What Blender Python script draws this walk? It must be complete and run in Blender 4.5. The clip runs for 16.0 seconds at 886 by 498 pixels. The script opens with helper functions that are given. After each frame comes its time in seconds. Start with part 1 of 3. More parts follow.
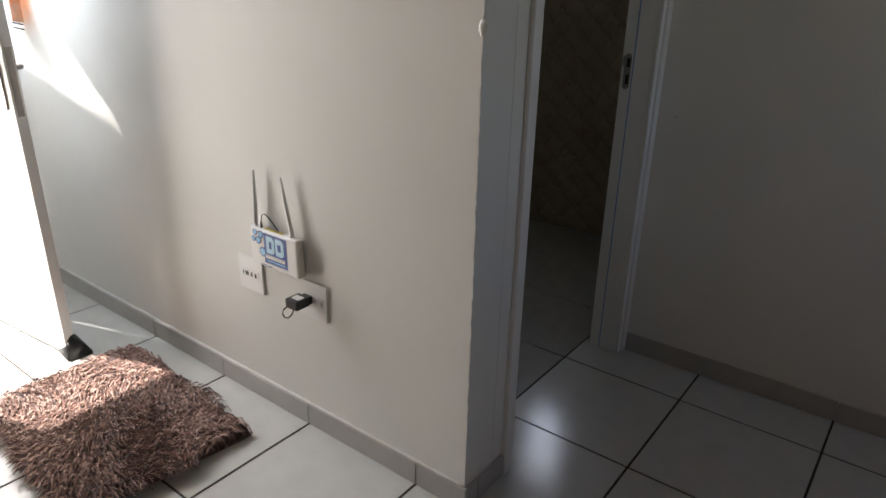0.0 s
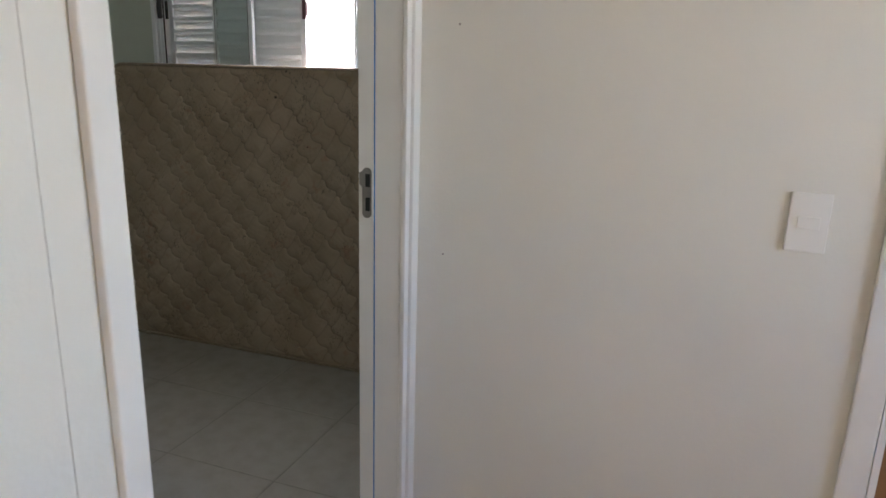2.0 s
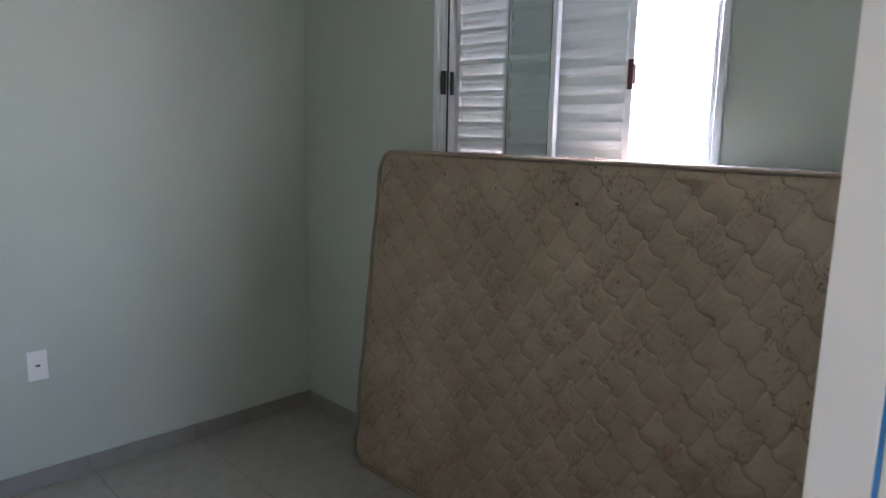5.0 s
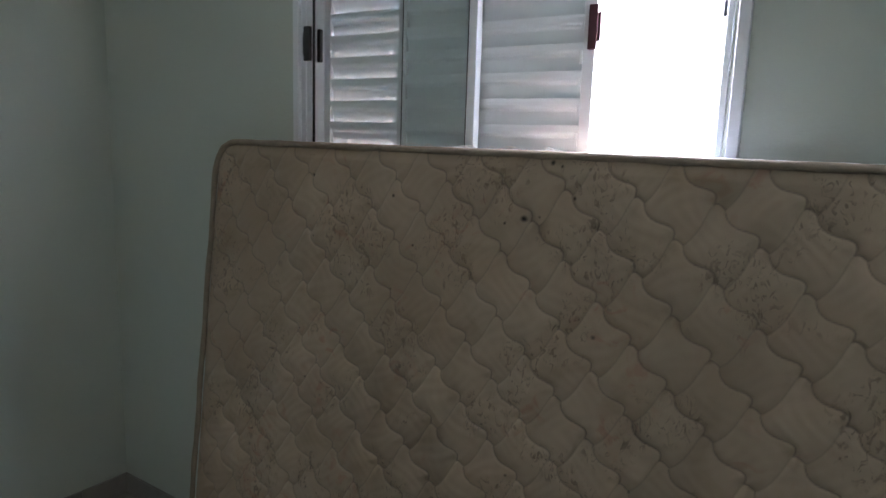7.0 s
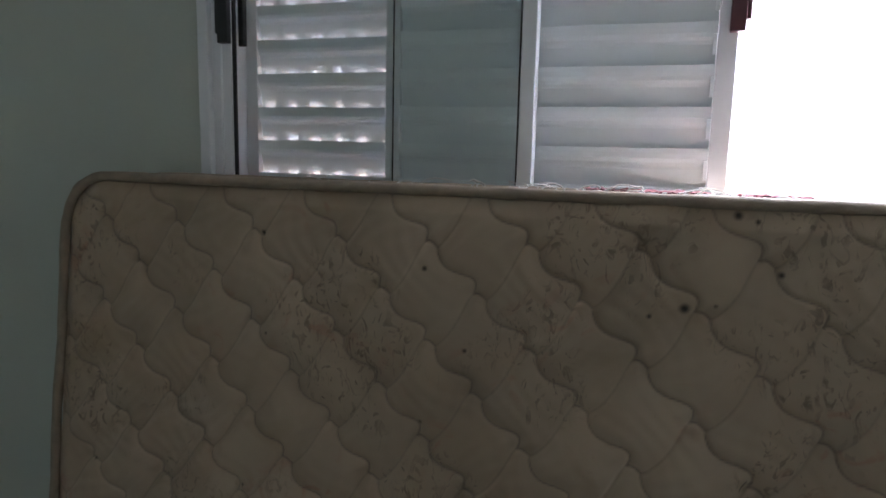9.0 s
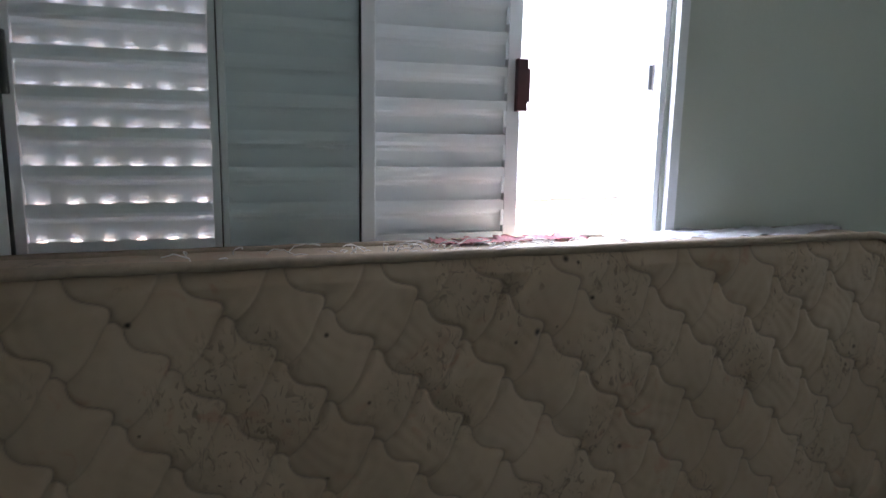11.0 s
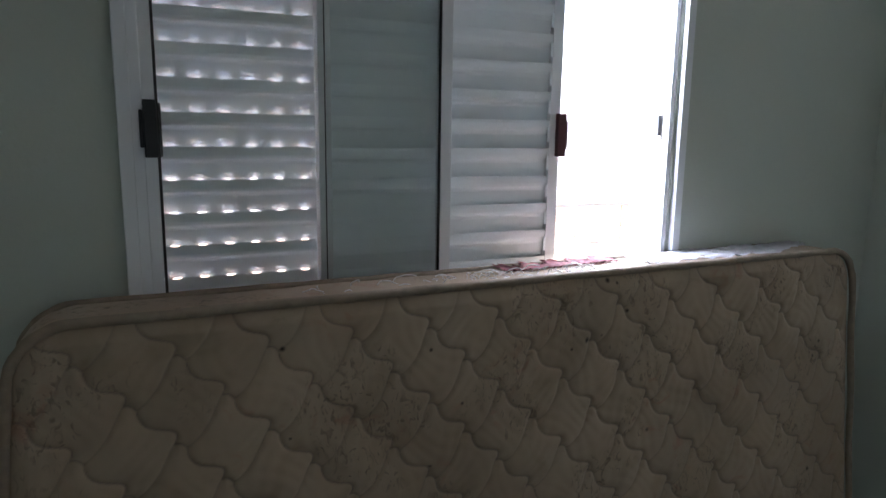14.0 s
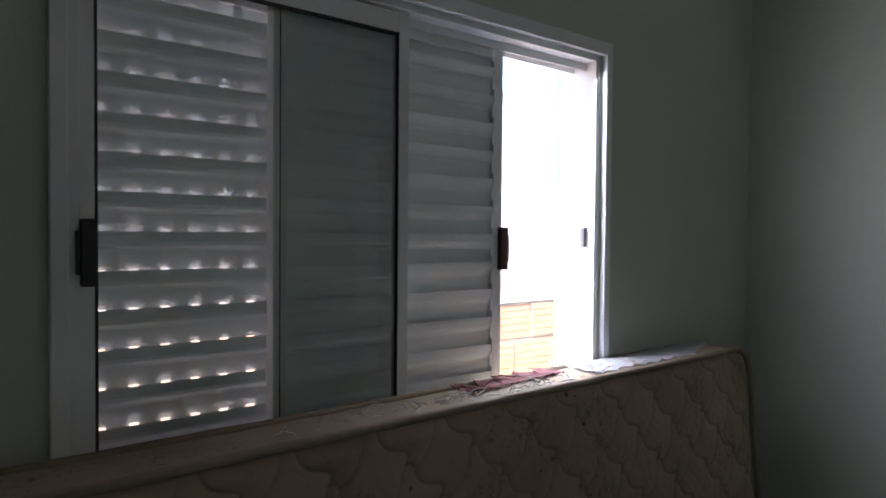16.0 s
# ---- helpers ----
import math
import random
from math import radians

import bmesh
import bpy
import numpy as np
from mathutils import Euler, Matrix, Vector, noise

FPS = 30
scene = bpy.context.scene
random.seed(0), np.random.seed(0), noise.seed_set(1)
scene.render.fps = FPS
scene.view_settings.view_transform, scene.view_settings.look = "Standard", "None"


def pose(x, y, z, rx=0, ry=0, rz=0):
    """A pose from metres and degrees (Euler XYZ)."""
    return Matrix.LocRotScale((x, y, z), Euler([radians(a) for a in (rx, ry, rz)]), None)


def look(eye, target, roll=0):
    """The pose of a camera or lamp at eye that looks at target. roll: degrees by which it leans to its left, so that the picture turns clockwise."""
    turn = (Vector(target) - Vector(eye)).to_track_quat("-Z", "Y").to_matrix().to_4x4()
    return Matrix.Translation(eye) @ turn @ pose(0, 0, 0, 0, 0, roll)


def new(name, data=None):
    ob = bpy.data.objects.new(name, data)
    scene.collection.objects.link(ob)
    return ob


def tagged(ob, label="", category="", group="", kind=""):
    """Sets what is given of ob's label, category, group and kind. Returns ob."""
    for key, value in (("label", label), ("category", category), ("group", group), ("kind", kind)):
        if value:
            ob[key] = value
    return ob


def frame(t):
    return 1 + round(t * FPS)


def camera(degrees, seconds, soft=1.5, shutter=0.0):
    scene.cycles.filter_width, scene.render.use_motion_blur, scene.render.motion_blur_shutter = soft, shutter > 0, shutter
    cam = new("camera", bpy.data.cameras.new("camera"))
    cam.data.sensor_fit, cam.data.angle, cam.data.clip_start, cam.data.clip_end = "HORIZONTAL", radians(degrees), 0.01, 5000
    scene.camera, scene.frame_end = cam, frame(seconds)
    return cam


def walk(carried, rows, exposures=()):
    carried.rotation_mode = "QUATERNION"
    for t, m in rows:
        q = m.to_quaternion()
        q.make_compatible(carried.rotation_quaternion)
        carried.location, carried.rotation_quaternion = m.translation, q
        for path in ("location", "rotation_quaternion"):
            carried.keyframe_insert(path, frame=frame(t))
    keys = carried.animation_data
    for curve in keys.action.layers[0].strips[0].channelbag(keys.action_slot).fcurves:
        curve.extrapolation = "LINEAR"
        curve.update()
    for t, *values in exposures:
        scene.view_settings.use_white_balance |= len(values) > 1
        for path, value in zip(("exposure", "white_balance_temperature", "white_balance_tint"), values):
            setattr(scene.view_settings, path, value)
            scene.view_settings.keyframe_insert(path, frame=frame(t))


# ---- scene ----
cam = camera(67.06, 16.0, shutter=0.15)
PATH = [
    (0, (0.8074, -1.1903, 1.3459), (-0.031, -0.08, 0.7853), 1.29),
    (0.5, (0.7721, -1.0611, 1.3204), (-0.0559, 0.1144, 0.8931), 1.41),
    (1, (0.6911, -0.8801, 1.2925), (-0.0609, 0.362, 0.9159), 1.93),
    (1.5, (0.6099, -0.6424, 1.3457), (0.0092, 0.6781, 0.9643), 2.24),
    (2, (0.5794, -0.3301, 1.3362), (0.082, 1.0344, 0.9611), 1.64),
    (2.5, (0.5358, -0.0934, 1.3838), (-0.0176, 1.272, 1.1021), 1.92),
    (3, (0.422, 0.0833, 1.4077), (-0.2172, 1.4164, 1.1542), 2.16),
    (3.5, (0.3087, 0.2634, 1.4242), (-0.4553, 1.5231, 1.1421), 0.26),
    (4, (0.2205, 0.4719, 1.4346), (-0.7311, 1.5925, 1.1366), 0.14),
    (4.2, (0.1837, 0.5167, 1.4413), (-0.8441, 1.5698, 1.1506), 0.42),
    (6.3, (-0.3653, 0.8749, 1.3646), (-1.4393, 1.8964, 1.1345), 1.66),
    (6.5, (-0.4153, 0.9829, 1.3459), (-1.4441, 2.0515, 1.1232), 2.5),
    (7, (-0.5737, 1.0792, 1.3757), (-1.3976, 2.3088, 1.1322), 1.83),
    (7.5, (-0.7336, 1.2126, 1.3581), (-1.504, 2.4756, 1.11), 1.09),
    (8, (-0.8542, 1.3269, 1.3761), (-1.6092, 2.6047, 1.1587), 1.36),
    (8.5, (-1.023, 1.3819, 1.3756), (-1.72, 2.6955, 1.1792), 2.35),
    (9, (-1.1949, 1.4338, 1.4063), (-1.6713, 2.8384, 1.1824), 1.31),
    (9.5, (-1.3535, 1.5161, 1.4148), (-1.6057, 2.9763, 1.182), 0.66),
    (10, (-1.4742, 1.5162, 1.4392), (-1.4796, 3.0041, 1.2493), 0.57),
    (10.2, (-1.5206, 1.4909, 1.4598), (-1.3868, 2.9719, 1.2631), 0.41),
    (12.3, (-1.8064, 1.2474, 1.6035), (-1.1991, 2.5837, 1.2942), 2.23),
    (12.5, (-1.8455, 1.2477, 1.619), (-1.2427, 2.5878, 1.3178), 1.97),
    (13, (-1.8933, 1.2304, 1.6427), (-1.3075, 2.5804, 1.3523), 0.87),
    (13.5, (-1.9264, 1.231, 1.641), (-1.3398, 2.5822, 1.358), 1.2),
    (14, (-1.9439, 1.2478, 1.6179), (-1.324, 2.5887, 1.3575), 0.84),
    (14.5, (-1.9494, 1.3378, 1.6422), (-1.3178, 2.6659, 1.3468), 1.38),
    (15, (-1.9589, 1.4398, 1.6445), (-1.3232, 2.7859, 1.4604), 1.78),
    (15.2, (-1.978, 1.4492, 1.6393), (-1.346, 2.807, 1.5557), 1.39),
    (15.5, (-2.0675, 1.4946, 1.645), (-1.3044, 2.7856, 1.6093), 2.0),
    (16, (-2.1109, 1.4279, 1.6451), (-1.1634, 2.5902, 1.6086), 0.48),
]
walk(cam, [(t, look(eye, target, roll)) for t, eye, target, roll in PATH],
     [(0, 1.6, 6300, 12), (0.5, 1.85, 6300, 12), (1.0, 2.3, 6400, 12), (1.5, 2.75, 6450, 12), (2.0, 3.95, 6500, 13), (2.5, 4.4, 6250, 13), (3.0, 4.45, 5900, 15),
      (3.5, 4.4, 5900, 15), (4.2, 4.5, 5900, 16), (6.3, 4.5, 5900, 17), (7.0, 4.32, 5850, 15), (8.0, 4.08, 5850, 15), (10.2, 3.98, 5850, 15), (12.5, 3.8, 5850, 16), (14.5, 3.66, 5800, 15), (15.2, 3.15, 5850, 15), (16.0, 2.7, 6200, 17)])

# ---- world, sun, large lights ----
SUN_WAY = Vector((1.0, 0.35, -1.5)).normalized()
world = bpy.data.worlds.new("world")
scene.world = world
world.use_nodes = True
wn = world.node_tree
sky = wn.nodes.new("ShaderNodeTexSky")
sky.sky_type, sky.sun_disc = "NISHITA", False
sky.sun_elevation = math.asin(-SUN_WAY.z)
sky.sun_rotation = math.atan2(-SUN_WAY.x, -SUN_WAY.y)
wn.links.new(sky.outputs[0], wn.nodes["Background"].inputs[0])
wn.nodes["Background"].inputs[1].default_value = 0.15
sun = new("sun", bpy.data.lights.new("sun", "SUN"))
sun.data.energy, sun.data.angle, sun.data.color = 5.0, radians(0.6), (1.0, 0.95, 0.87)
sun.matrix_world = look((0, 0, 8), Vector((0, 0, 8)) + SUN_WAY)


def window_lamp(name, m, width, height, power, color):
    lamp = new(name, bpy.data.lights.new(name, "AREA"))
    lamp.data.shape, lamp.data.size, lamp.data.size_y = "RECTANGLE", width, height
    lamp.data.energy, lamp.data.color = power, color
    lamp.matrix_world = m
    return lamp


window_lamp("bedroom_daylight", look((-0.99, 2.525, 1.56), (-0.65, 0.4, 0.9)), 0.26, 0.95, 1.6, (0.92, 0.94, 1.0))
window_lamp("entry_daylight", look((-2.38, -0.69, 1.1), (0.0, -0.69, 1.0)), 0.70, 1.9, 13.0, (1.0, 0.91, 0.79))
# Fill lamp added behind the door leaf for the bluish wall glow.
window_lamp("corner_blue_fill", look((-2.37, -0.17, 1.75), (-1.2, 0.05, 1.55)), 0.22, 0.7, 8.5, (0.80, 0.90, 1.0))
# Pinkish lamp added close behind the vented shutter to make its slots glow.
window_lamp("slot_glow_lamp", look((-1.66, 2.572, 1.55), (-1.66, 2.40, 1.58)), 0.50, 0.94, 0.33, (1.0, 0.60, 0.48))
# Added bluish fill at an unseen, assumed opening in the east wall.
window_lamp("hall_fill", look((2.28, 0.45, 1.55), (0.0, 0.3, 1.0)), 0.6, 0.9, 0.24, (0.76, 0.92, 1.0))


# ---- materials ----
def material(name, base, rough=0.6, metal=0.0, grain=8.0, var=0.08, bump=0.1, fine=120.0, spec=0.5, tint=None):
    m = bpy.data.materials.new(name)
    m.use_nodes = True
    nt = m.node_tree
    b = nt.nodes["Principled BSDF"]
    b.inputs["Metallic"].default_value = metal
    b.inputs["Specular IOR Level"].default_value = spec
    co = nt.nodes.new("ShaderNodeTexCoord")
    n1, n2 = nt.nodes.new("ShaderNodeTexNoise"), nt.nodes.new("ShaderNodeTexNoise")
    n1.inputs["Scale"].default_value, n2.inputs["Scale"].default_value = grain, fine
    n1.inputs["Detail"].default_value = 5
    for n in (n1, n2):
        nt.links.new(co.outputs["Object"], n.inputs["Vector"])
    mix = nt.nodes.new("ShaderNodeMix")
    mix.data_type = "RGBA"
    other = tint or tuple(c * (1 - var * 2) for c in base)
    mix.inputs["A"].default_value = (*other, 1)
    mix.inputs["B"].default_value = (*base, 1)
    ramp = nt.nodes.new("ShaderNodeMapRange")
    ramp.inputs["From Min"].default_value, ramp.inputs["From Max"].default_value = 0.3, 0.6
    nt.links.new(n1.outputs["Fac"], ramp.inputs["Value"])
    nt.links.new(ramp.outputs[0], mix.inputs["Factor"])
    nt.links.new(mix.outputs["Result"], b.inputs["Base Color"])
    rr = nt.nodes.new("ShaderNodeMapRange")
    rr.inputs["To Min"].default_value, rr.inputs["To Max"].default_value = rough * 0.85, min(1, rough * 1.15)
    nt.links.new(n1.outputs["Fac"], rr.inputs["Value"])
    nt.links.new(rr.outputs[0], b.inputs["Roughness"])
    if bump:
        bp = nt.nodes.new("ShaderNodeBump")
        bp.inputs["Strength"].default_value, bp.inputs["Distance"].default_value = bump, 0.002
        nt.links.new(n2.outputs["Fac"], bp.inputs["Height"])
        nt.links.new(bp.outputs[0], b.inputs["Normal"])
    return m


PAINT = material("wall_paint", (0.76, 0.745, 0.70), 0.55, grain=3.0, var=0.02, bump=0.25, fine=90)
WHITE = material("white_enamel", (0.80, 0.79, 0.77), 0.35, grain=6, var=0.03, bump=0.06)
ALU = material("white_aluminium", (0.72, 0.74, 0.76), 0.32, grain=9, var=0.03, bump=0.03, fine=200)
SLAT = material("shutter_aluminium", (0.85, 0.90, 0.93), 0.4, grain=7, var=0.03, bump=0.02)
# Black handle plastic with the window's pink glare mixed into its colour.
GLARE_BLACK = material("glare_tinted_plastic", (0.075, 0.022, 0.026), 0.4, grain=20, var=0.1, bump=0.05)
BLACK = material("black_plastic", (0.015, 0.015, 0.016), 0.4, grain=20, var=0.1, bump=0.05)
RUBBER = material("black_rubber", (0.02, 0.02, 0.02), 0.7, bump=0)
TILE = material("glazed_tile", (0.56, 0.55, 0.51), 0.16, grain=14, var=0.035, bump=0.012, fine=25)
GROUT = material("dark_grout", (0.040, 0.022, 0.013), 0.9, grain=40, var=0.3, bump=0.5, fine=300)
SKIRT = material("tile_skirting", (0.42, 0.40, 0.37), 0.35, grain=10, var=0.06, bump=0.05)
STEEL = material("brushed_steel", (0.36, 0.33, 0.31), 0.35, metal=1.0, grain=40, var=0.1, bump=0.05, fine=300)
PLATE = material("white_plastic", (0.82, 0.81, 0.79), 0.3, grain=5, var=0.01, bump=0)
BLUEFILM = material("blue_film", (0.05, 0.25, 0.62), 0.4, grain=30, var=0.1, bump=0)
WOOD = material("brown_wood", (0.26, 0.13, 0.05), 0.45, grain=6, var=0.2, bump=0.2)
BRICK = material("clay_brick", (0.56, 0.30, 0.17), 0.85, grain=9, var=0.12, bump=0.5, fine=150, tint=(0.55, 0.31, 0.20))
MORTAR = material("mortar", (0.62, 0.59, 0.55), 0.95, grain=12, var=0.1, bump=0.6, fine=200)
PAINT2 = material("grey_green_paint", (0.465, 0.50, 0.438), 0.55, grain=3.0, var=0.02, bump=0.25, fine=90)
# Assumed brown for unseen surfaces; keeps the bounced light dim and warm.
BOUNCE_PAINT = material("dark_bounce_paint", (0.21, 0.15, 0.095), 0.6, grain=3, var=0.05, bump=0.2)
# Bedroom floor set: the room's shade is put into these darker colours.
TILE_SHADED = material("shaded_glazed_tile", (0.34, 0.32, 0.285), 0.24, grain=14, var=0.06, bump=0.012, fine=25)
SKIRT_SHADED = material("shaded_tile_skirting", (0.26, 0.245, 0.22), 0.35, grain=10, var=0.06, bump=0.05)
GROUT_SHADED = material("shaded_floor_grout", (0.23, 0.215, 0.185), 0.8, grain=30, var=0.1, bump=0.2, fine=300)
CONCRETE = material("concrete_ground", (0.40, 0.38, 0.35), 0.9, grain=2, var=0.12, bump=0.4, fine=60)
RUG = material("rug_yarn", (0.16, 0.085, 0.065), 0.8, grain=60, var=0.25, bump=0)
TAPE = material("piping_tape", (0.27, 0.215, 0.155), 0.8, grain=60, var=0.1, bump=0.4, fine=600)
LINING = material("pale_lining", (0.66, 0.66, 0.68), 0.85, grain=25, var=0.08, bump=0.3)
RED = material("red_cloth", (0.46, 0.20, 0.21), 0.9, grain=40, var=0.2, bump=0.3)
THREAD = material("white_thread", (0.75, 0.73, 0.70), 0.8, bump=0)
GLASS = bpy.data.materials.new("window_glass")
GLASS.use_nodes = True
gb = GLASS.node_tree.nodes["Principled BSDF"]
gb.inputs["Transmission Weight"].default_value, gb.inputs["Roughness"].default_value = 1.0, 0.0
gb.inputs["Base Color"].default_value, gb.inputs["IOR"].default_value = (0.94, 0.985, 0.965, 1), 1.45


# ---- mesh helpers ----
def part(name, bm, mat, parent=None, label="", smooth=False):
    me = bpy.data.meshes.new(name)
    bm.normal_update()
    bm.to_mesh(me)
    bm.free()
    if smooth:
        me.polygons.foreach_set("use_smooth", [True] * len(me.polygons))
    me.materials.append(mat)
    ob = new(name, me)
    if parent is not None:
        ob.parent = parent
    return tagged(ob, label)


def box(bm, x0, x1, y0, y1, z0, z1, bevel=0.0, seg=2):
    r = bmesh.ops.create_cube(bm, size=1, matrix=Matrix.Translation(((x0 + x1) / 2, (y0 + y1) / 2, (z0 + z1) / 2)) @ Matrix.Diagonal((x1 - x0, y1 - y0, z1 - z0, 1)))
    if bevel:
        es = {e for v in r["verts"] for e in v.link_edges}
        bmesh.ops.bevel(bm, geom=list(es), offset=bevel, segments=seg, affect="EDGES", profile=0.6)
    return bm


def boxes(*rows, bevel=0.0, seg=2):
    bm = bmesh.new()
    for r in rows:
        box(bm, *r, bevel=bevel, seg=seg)
    return bm


def outline_prism(pts, y0, y1):
    """A prism of an outline in x and z, from y0 to y1."""
    bm = bmesh.new()
    a = [bm.verts.new((x, y0, z)) for x, z in pts]
    b = [bm.verts.new((x, y1, z)) for x, z in pts]
    bm.faces.new(a)
    bm.faces.new(b[::-1])
    n = len(pts)
    for i in range(n):
        bm.faces.new((a[i], b[i], b[(i + 1) % n], a[(i + 1) % n]))
    bmesh.ops.recalc_face_normals(bm, faces=bm.faces)
    return bm


def tube(points, radius, ring=8, closed=False):
    bm = bmesh.new()
    pts = [Vector(p) for p in points]
    n, rings = len(pts), []
    for i, p in enumerate(pts):
        a = pts[(i - 1) % n] if closed or i else p
        b = pts[(i + 1) % n] if closed or i < n - 1 else p
        q = (b - a).to_track_quat("Z", "Y")
        rad = radius[i] if isinstance(radius, (list, tuple)) else radius
        rings.append([bm.verts.new(p + q @ Vector((math.cos(k * math.tau / ring) * rad, math.sin(k * math.tau / ring) * rad, 0))) for k in range(ring)])
    for i in range(n if closed else n - 1):
        r0, r1 = rings[i], rings[(i + 1) % n]
        off = min(range(ring), key=lambda o: sum((r0[k].co - r1[(k + o) % ring].co).length for k in range(ring))) if closed and i == n - 1 else 0
        for k in range(ring):
            bm.faces.new((r0[k], r0[(k + 1) % ring], r1[(k + 1 + off) % ring], r1[(k + off) % ring]))
    if not closed:
        bm.faces.new(rings[0][::-1])
        bm.faces.new(rings[-1])
    bmesh.ops.recalc_face_normals(bm, faces=bm.faces)
    return bm


def structure(name, bm, mat, label="", category=""):
    return tagged(part(name, bm, mat), label, category, kind="structure")


def empty(name, at, label, category, group="", kind=""):
    e = new(name)
    e.empty_display_size = 0.1
    e.location = at
    return tagged(e, label, category, group, kind)


# ---- large structure ----
TOP = 2.6
X_LEFT, Y_WIN, WALL = -2.894, 2.407, 0.13
WX0, WX1, WZ0, WZ1 = -1.972, -0.818, 1.05, 2.087
ow = (WX0 + 0.015, WX1 - 0.03, WZ0 + 0.01, WZ1 - 0.02)
structure("wall_router", boxes((-2.4, 0, 0, WALL, -0.02, TOP), bevel=0.003), PAINT, "smooth cream painted wall with small chips along its outer corner", "wall")
structure("wall_door", boxes((-WALL, 0, WALL, 0.211, -0.02, TOP), (-WALL, -0.032, 1.058, Y_WIN, -0.02, TOP), (-0.032, 0, 1.2425, Y_WIN, -0.02, TOP), (-WALL, 0, 0.211, 1.058, 2.12, TOP)), PAINT, "cream painted wall with the bedroom doorway in it", "wall")
structure("wall_bedroom_east", boxes((-0.1340, -0.1302, 1.0578, Y_WIN, -0.02, TOP), (-0.1340, -0.1302, WALL + 0.004, 0.2112, -0.02, TOP), (-0.1340, -0.1302, 0.2112, 1.0578, 2.12, TOP)), PAINT2, "bedroom side of the door wall painted pale grey green", "wall")
structure("wall_bedroom_south", boxes((X_LEFT, -0.1302, WALL + 0.0002, WALL + 0.0038, -0.02, TOP)), PAINT2, "plain bedroom wall painted pale grey green", "wall")
structure("wall_hall", boxes((-0.0315, 0.995, 1.112, 1.242, -0.02, TOP), (1.68, 2.3, 1.112, 1.242, -0.02, TOP), (0.995, 1.68, 1.112, 1.242, 2.12, TOP)), PAINT, "plain cream painted hall wall", "wall")
structure("wall_window", boxes((X_LEFT - WALL, ow[0], Y_WIN, Y_WIN + WALL, -0.02, TOP), (ow[1], 0, Y_WIN, Y_WIN + WALL, -0.02, TOP), (ow[0], ow[1], Y_WIN, Y_WIN + WALL, -0.02, ow[2]), (ow[0], ow[1], Y_WIN, Y_WIN + WALL, ow[3], TOP)), PAINT2, "bedroom wall painted pale grey green with a sliding window", "wall")
structure("wall_left", boxes((X_LEFT - WALL, X_LEFT, 0, Y_WIN, -0.02, TOP)), PAINT2, "plain bedroom side wall painted pale grey green", "wall")
structure("wall_inner", boxes((X_LEFT, -2.4, WALL - 0.06, WALL, -0.02, TOP)), PAINT2, "plain bedroom wall", "wall")
structure("wall_west", boxes((-2.53, -2.4, -3.6, -1.06, -0.02, TOP), (-2.53, -2.4, -0.03, 0.0, -0.02, TOP), (-2.53, -2.4, -0.340, -0.03, -0.02, 1.08), (-2.53, -2.4, -0.340, -0.03, 2.5, TOP), (-2.53, -2.4, -1.06, -0.340, 2.10, TOP)), PAINT, "cream painted living room wall with the entry doorway", "wall")
# Unseen board in an added wall gap, cut to shape the sun patch.
side = outline_prism([(-0.34, 1.08), (-0.03, 1.08), (-0.03, 1.12), (-0.31, 2.14), (-0.03, 1.62), (-0.03, 2.5), (-0.34, 2.5)], 2.395, 2.405)
side.transform(Matrix.Rotation(math.radians(90), 4, "Z"))
structure("sun_patch_mask", side, WHITE, "unseen white board added so its slanted opening shapes the sun patch", "board")
structure("wall_south", boxes((-2.4, 2.3, -3.73, -3.6, -0.02, TOP)), BOUNCE_PAINT, "plain unseen wall, brown to keep bounced light low and warm", "wall")
structure("wall_east", boxes((2.3, 2.43, -3.6, 0.1, -0.02, TOP), (2.3, 2.43, 0.8, 1.242, -0.02, TOP), (2.3, 2.43, 0.1, 0.8, -0.02, 1.05), (2.3, 2.43, 0.1, 0.8, 2.05, TOP)), BOUNCE_PAINT, "plain unseen wall, brown to keep bounced light low and warm", "wall")
structure("wall_back_room", boxes((0.9, 1.8, 1.9, 2.0, -0.02, TOP), (0.86, 0.9, 1.242, 2.0, -0.02, TOP), (1.8, 1.84, 1.242, 2.0, -0.02, TOP)), PAINT, "plain wall behind the second door", "wall")
structure("ceiling", boxes((-2.53, 2.43, -3.73, 0.0, TOP, TOP + 0.12)), BOUNCE_PAINT, "plain unseen ceiling, brown to keep bounced light low and warm", "ceiling")
structure("ceiling", boxes((-3.03, 2.43, 0.0, 2.54, TOP, TOP + 0.12)), PAINT, "plain white ceiling", "ceiling")
floor = structure("floor", boxes((-3.0, 2.4, -3.7, 2.57, -0.12, -0.0024)), GROUT, "glazed off-white floor tiles with dark brown grout joints", "floor")
# Toned near the tiles so the joints fade as they would in shade.
structure("floor_grout", boxes((X_LEFT, -0.30, WALL, Y_WIN, -0.0023, -0.0016)), GROUT_SHADED, "bedroom floor grout, toned so joints fade as in dim light", "floor")
structure("ground", boxes((-60, 60, -60, 60, -0.4, -0.13)), CONCRETE, "pale concrete yard", "ground")

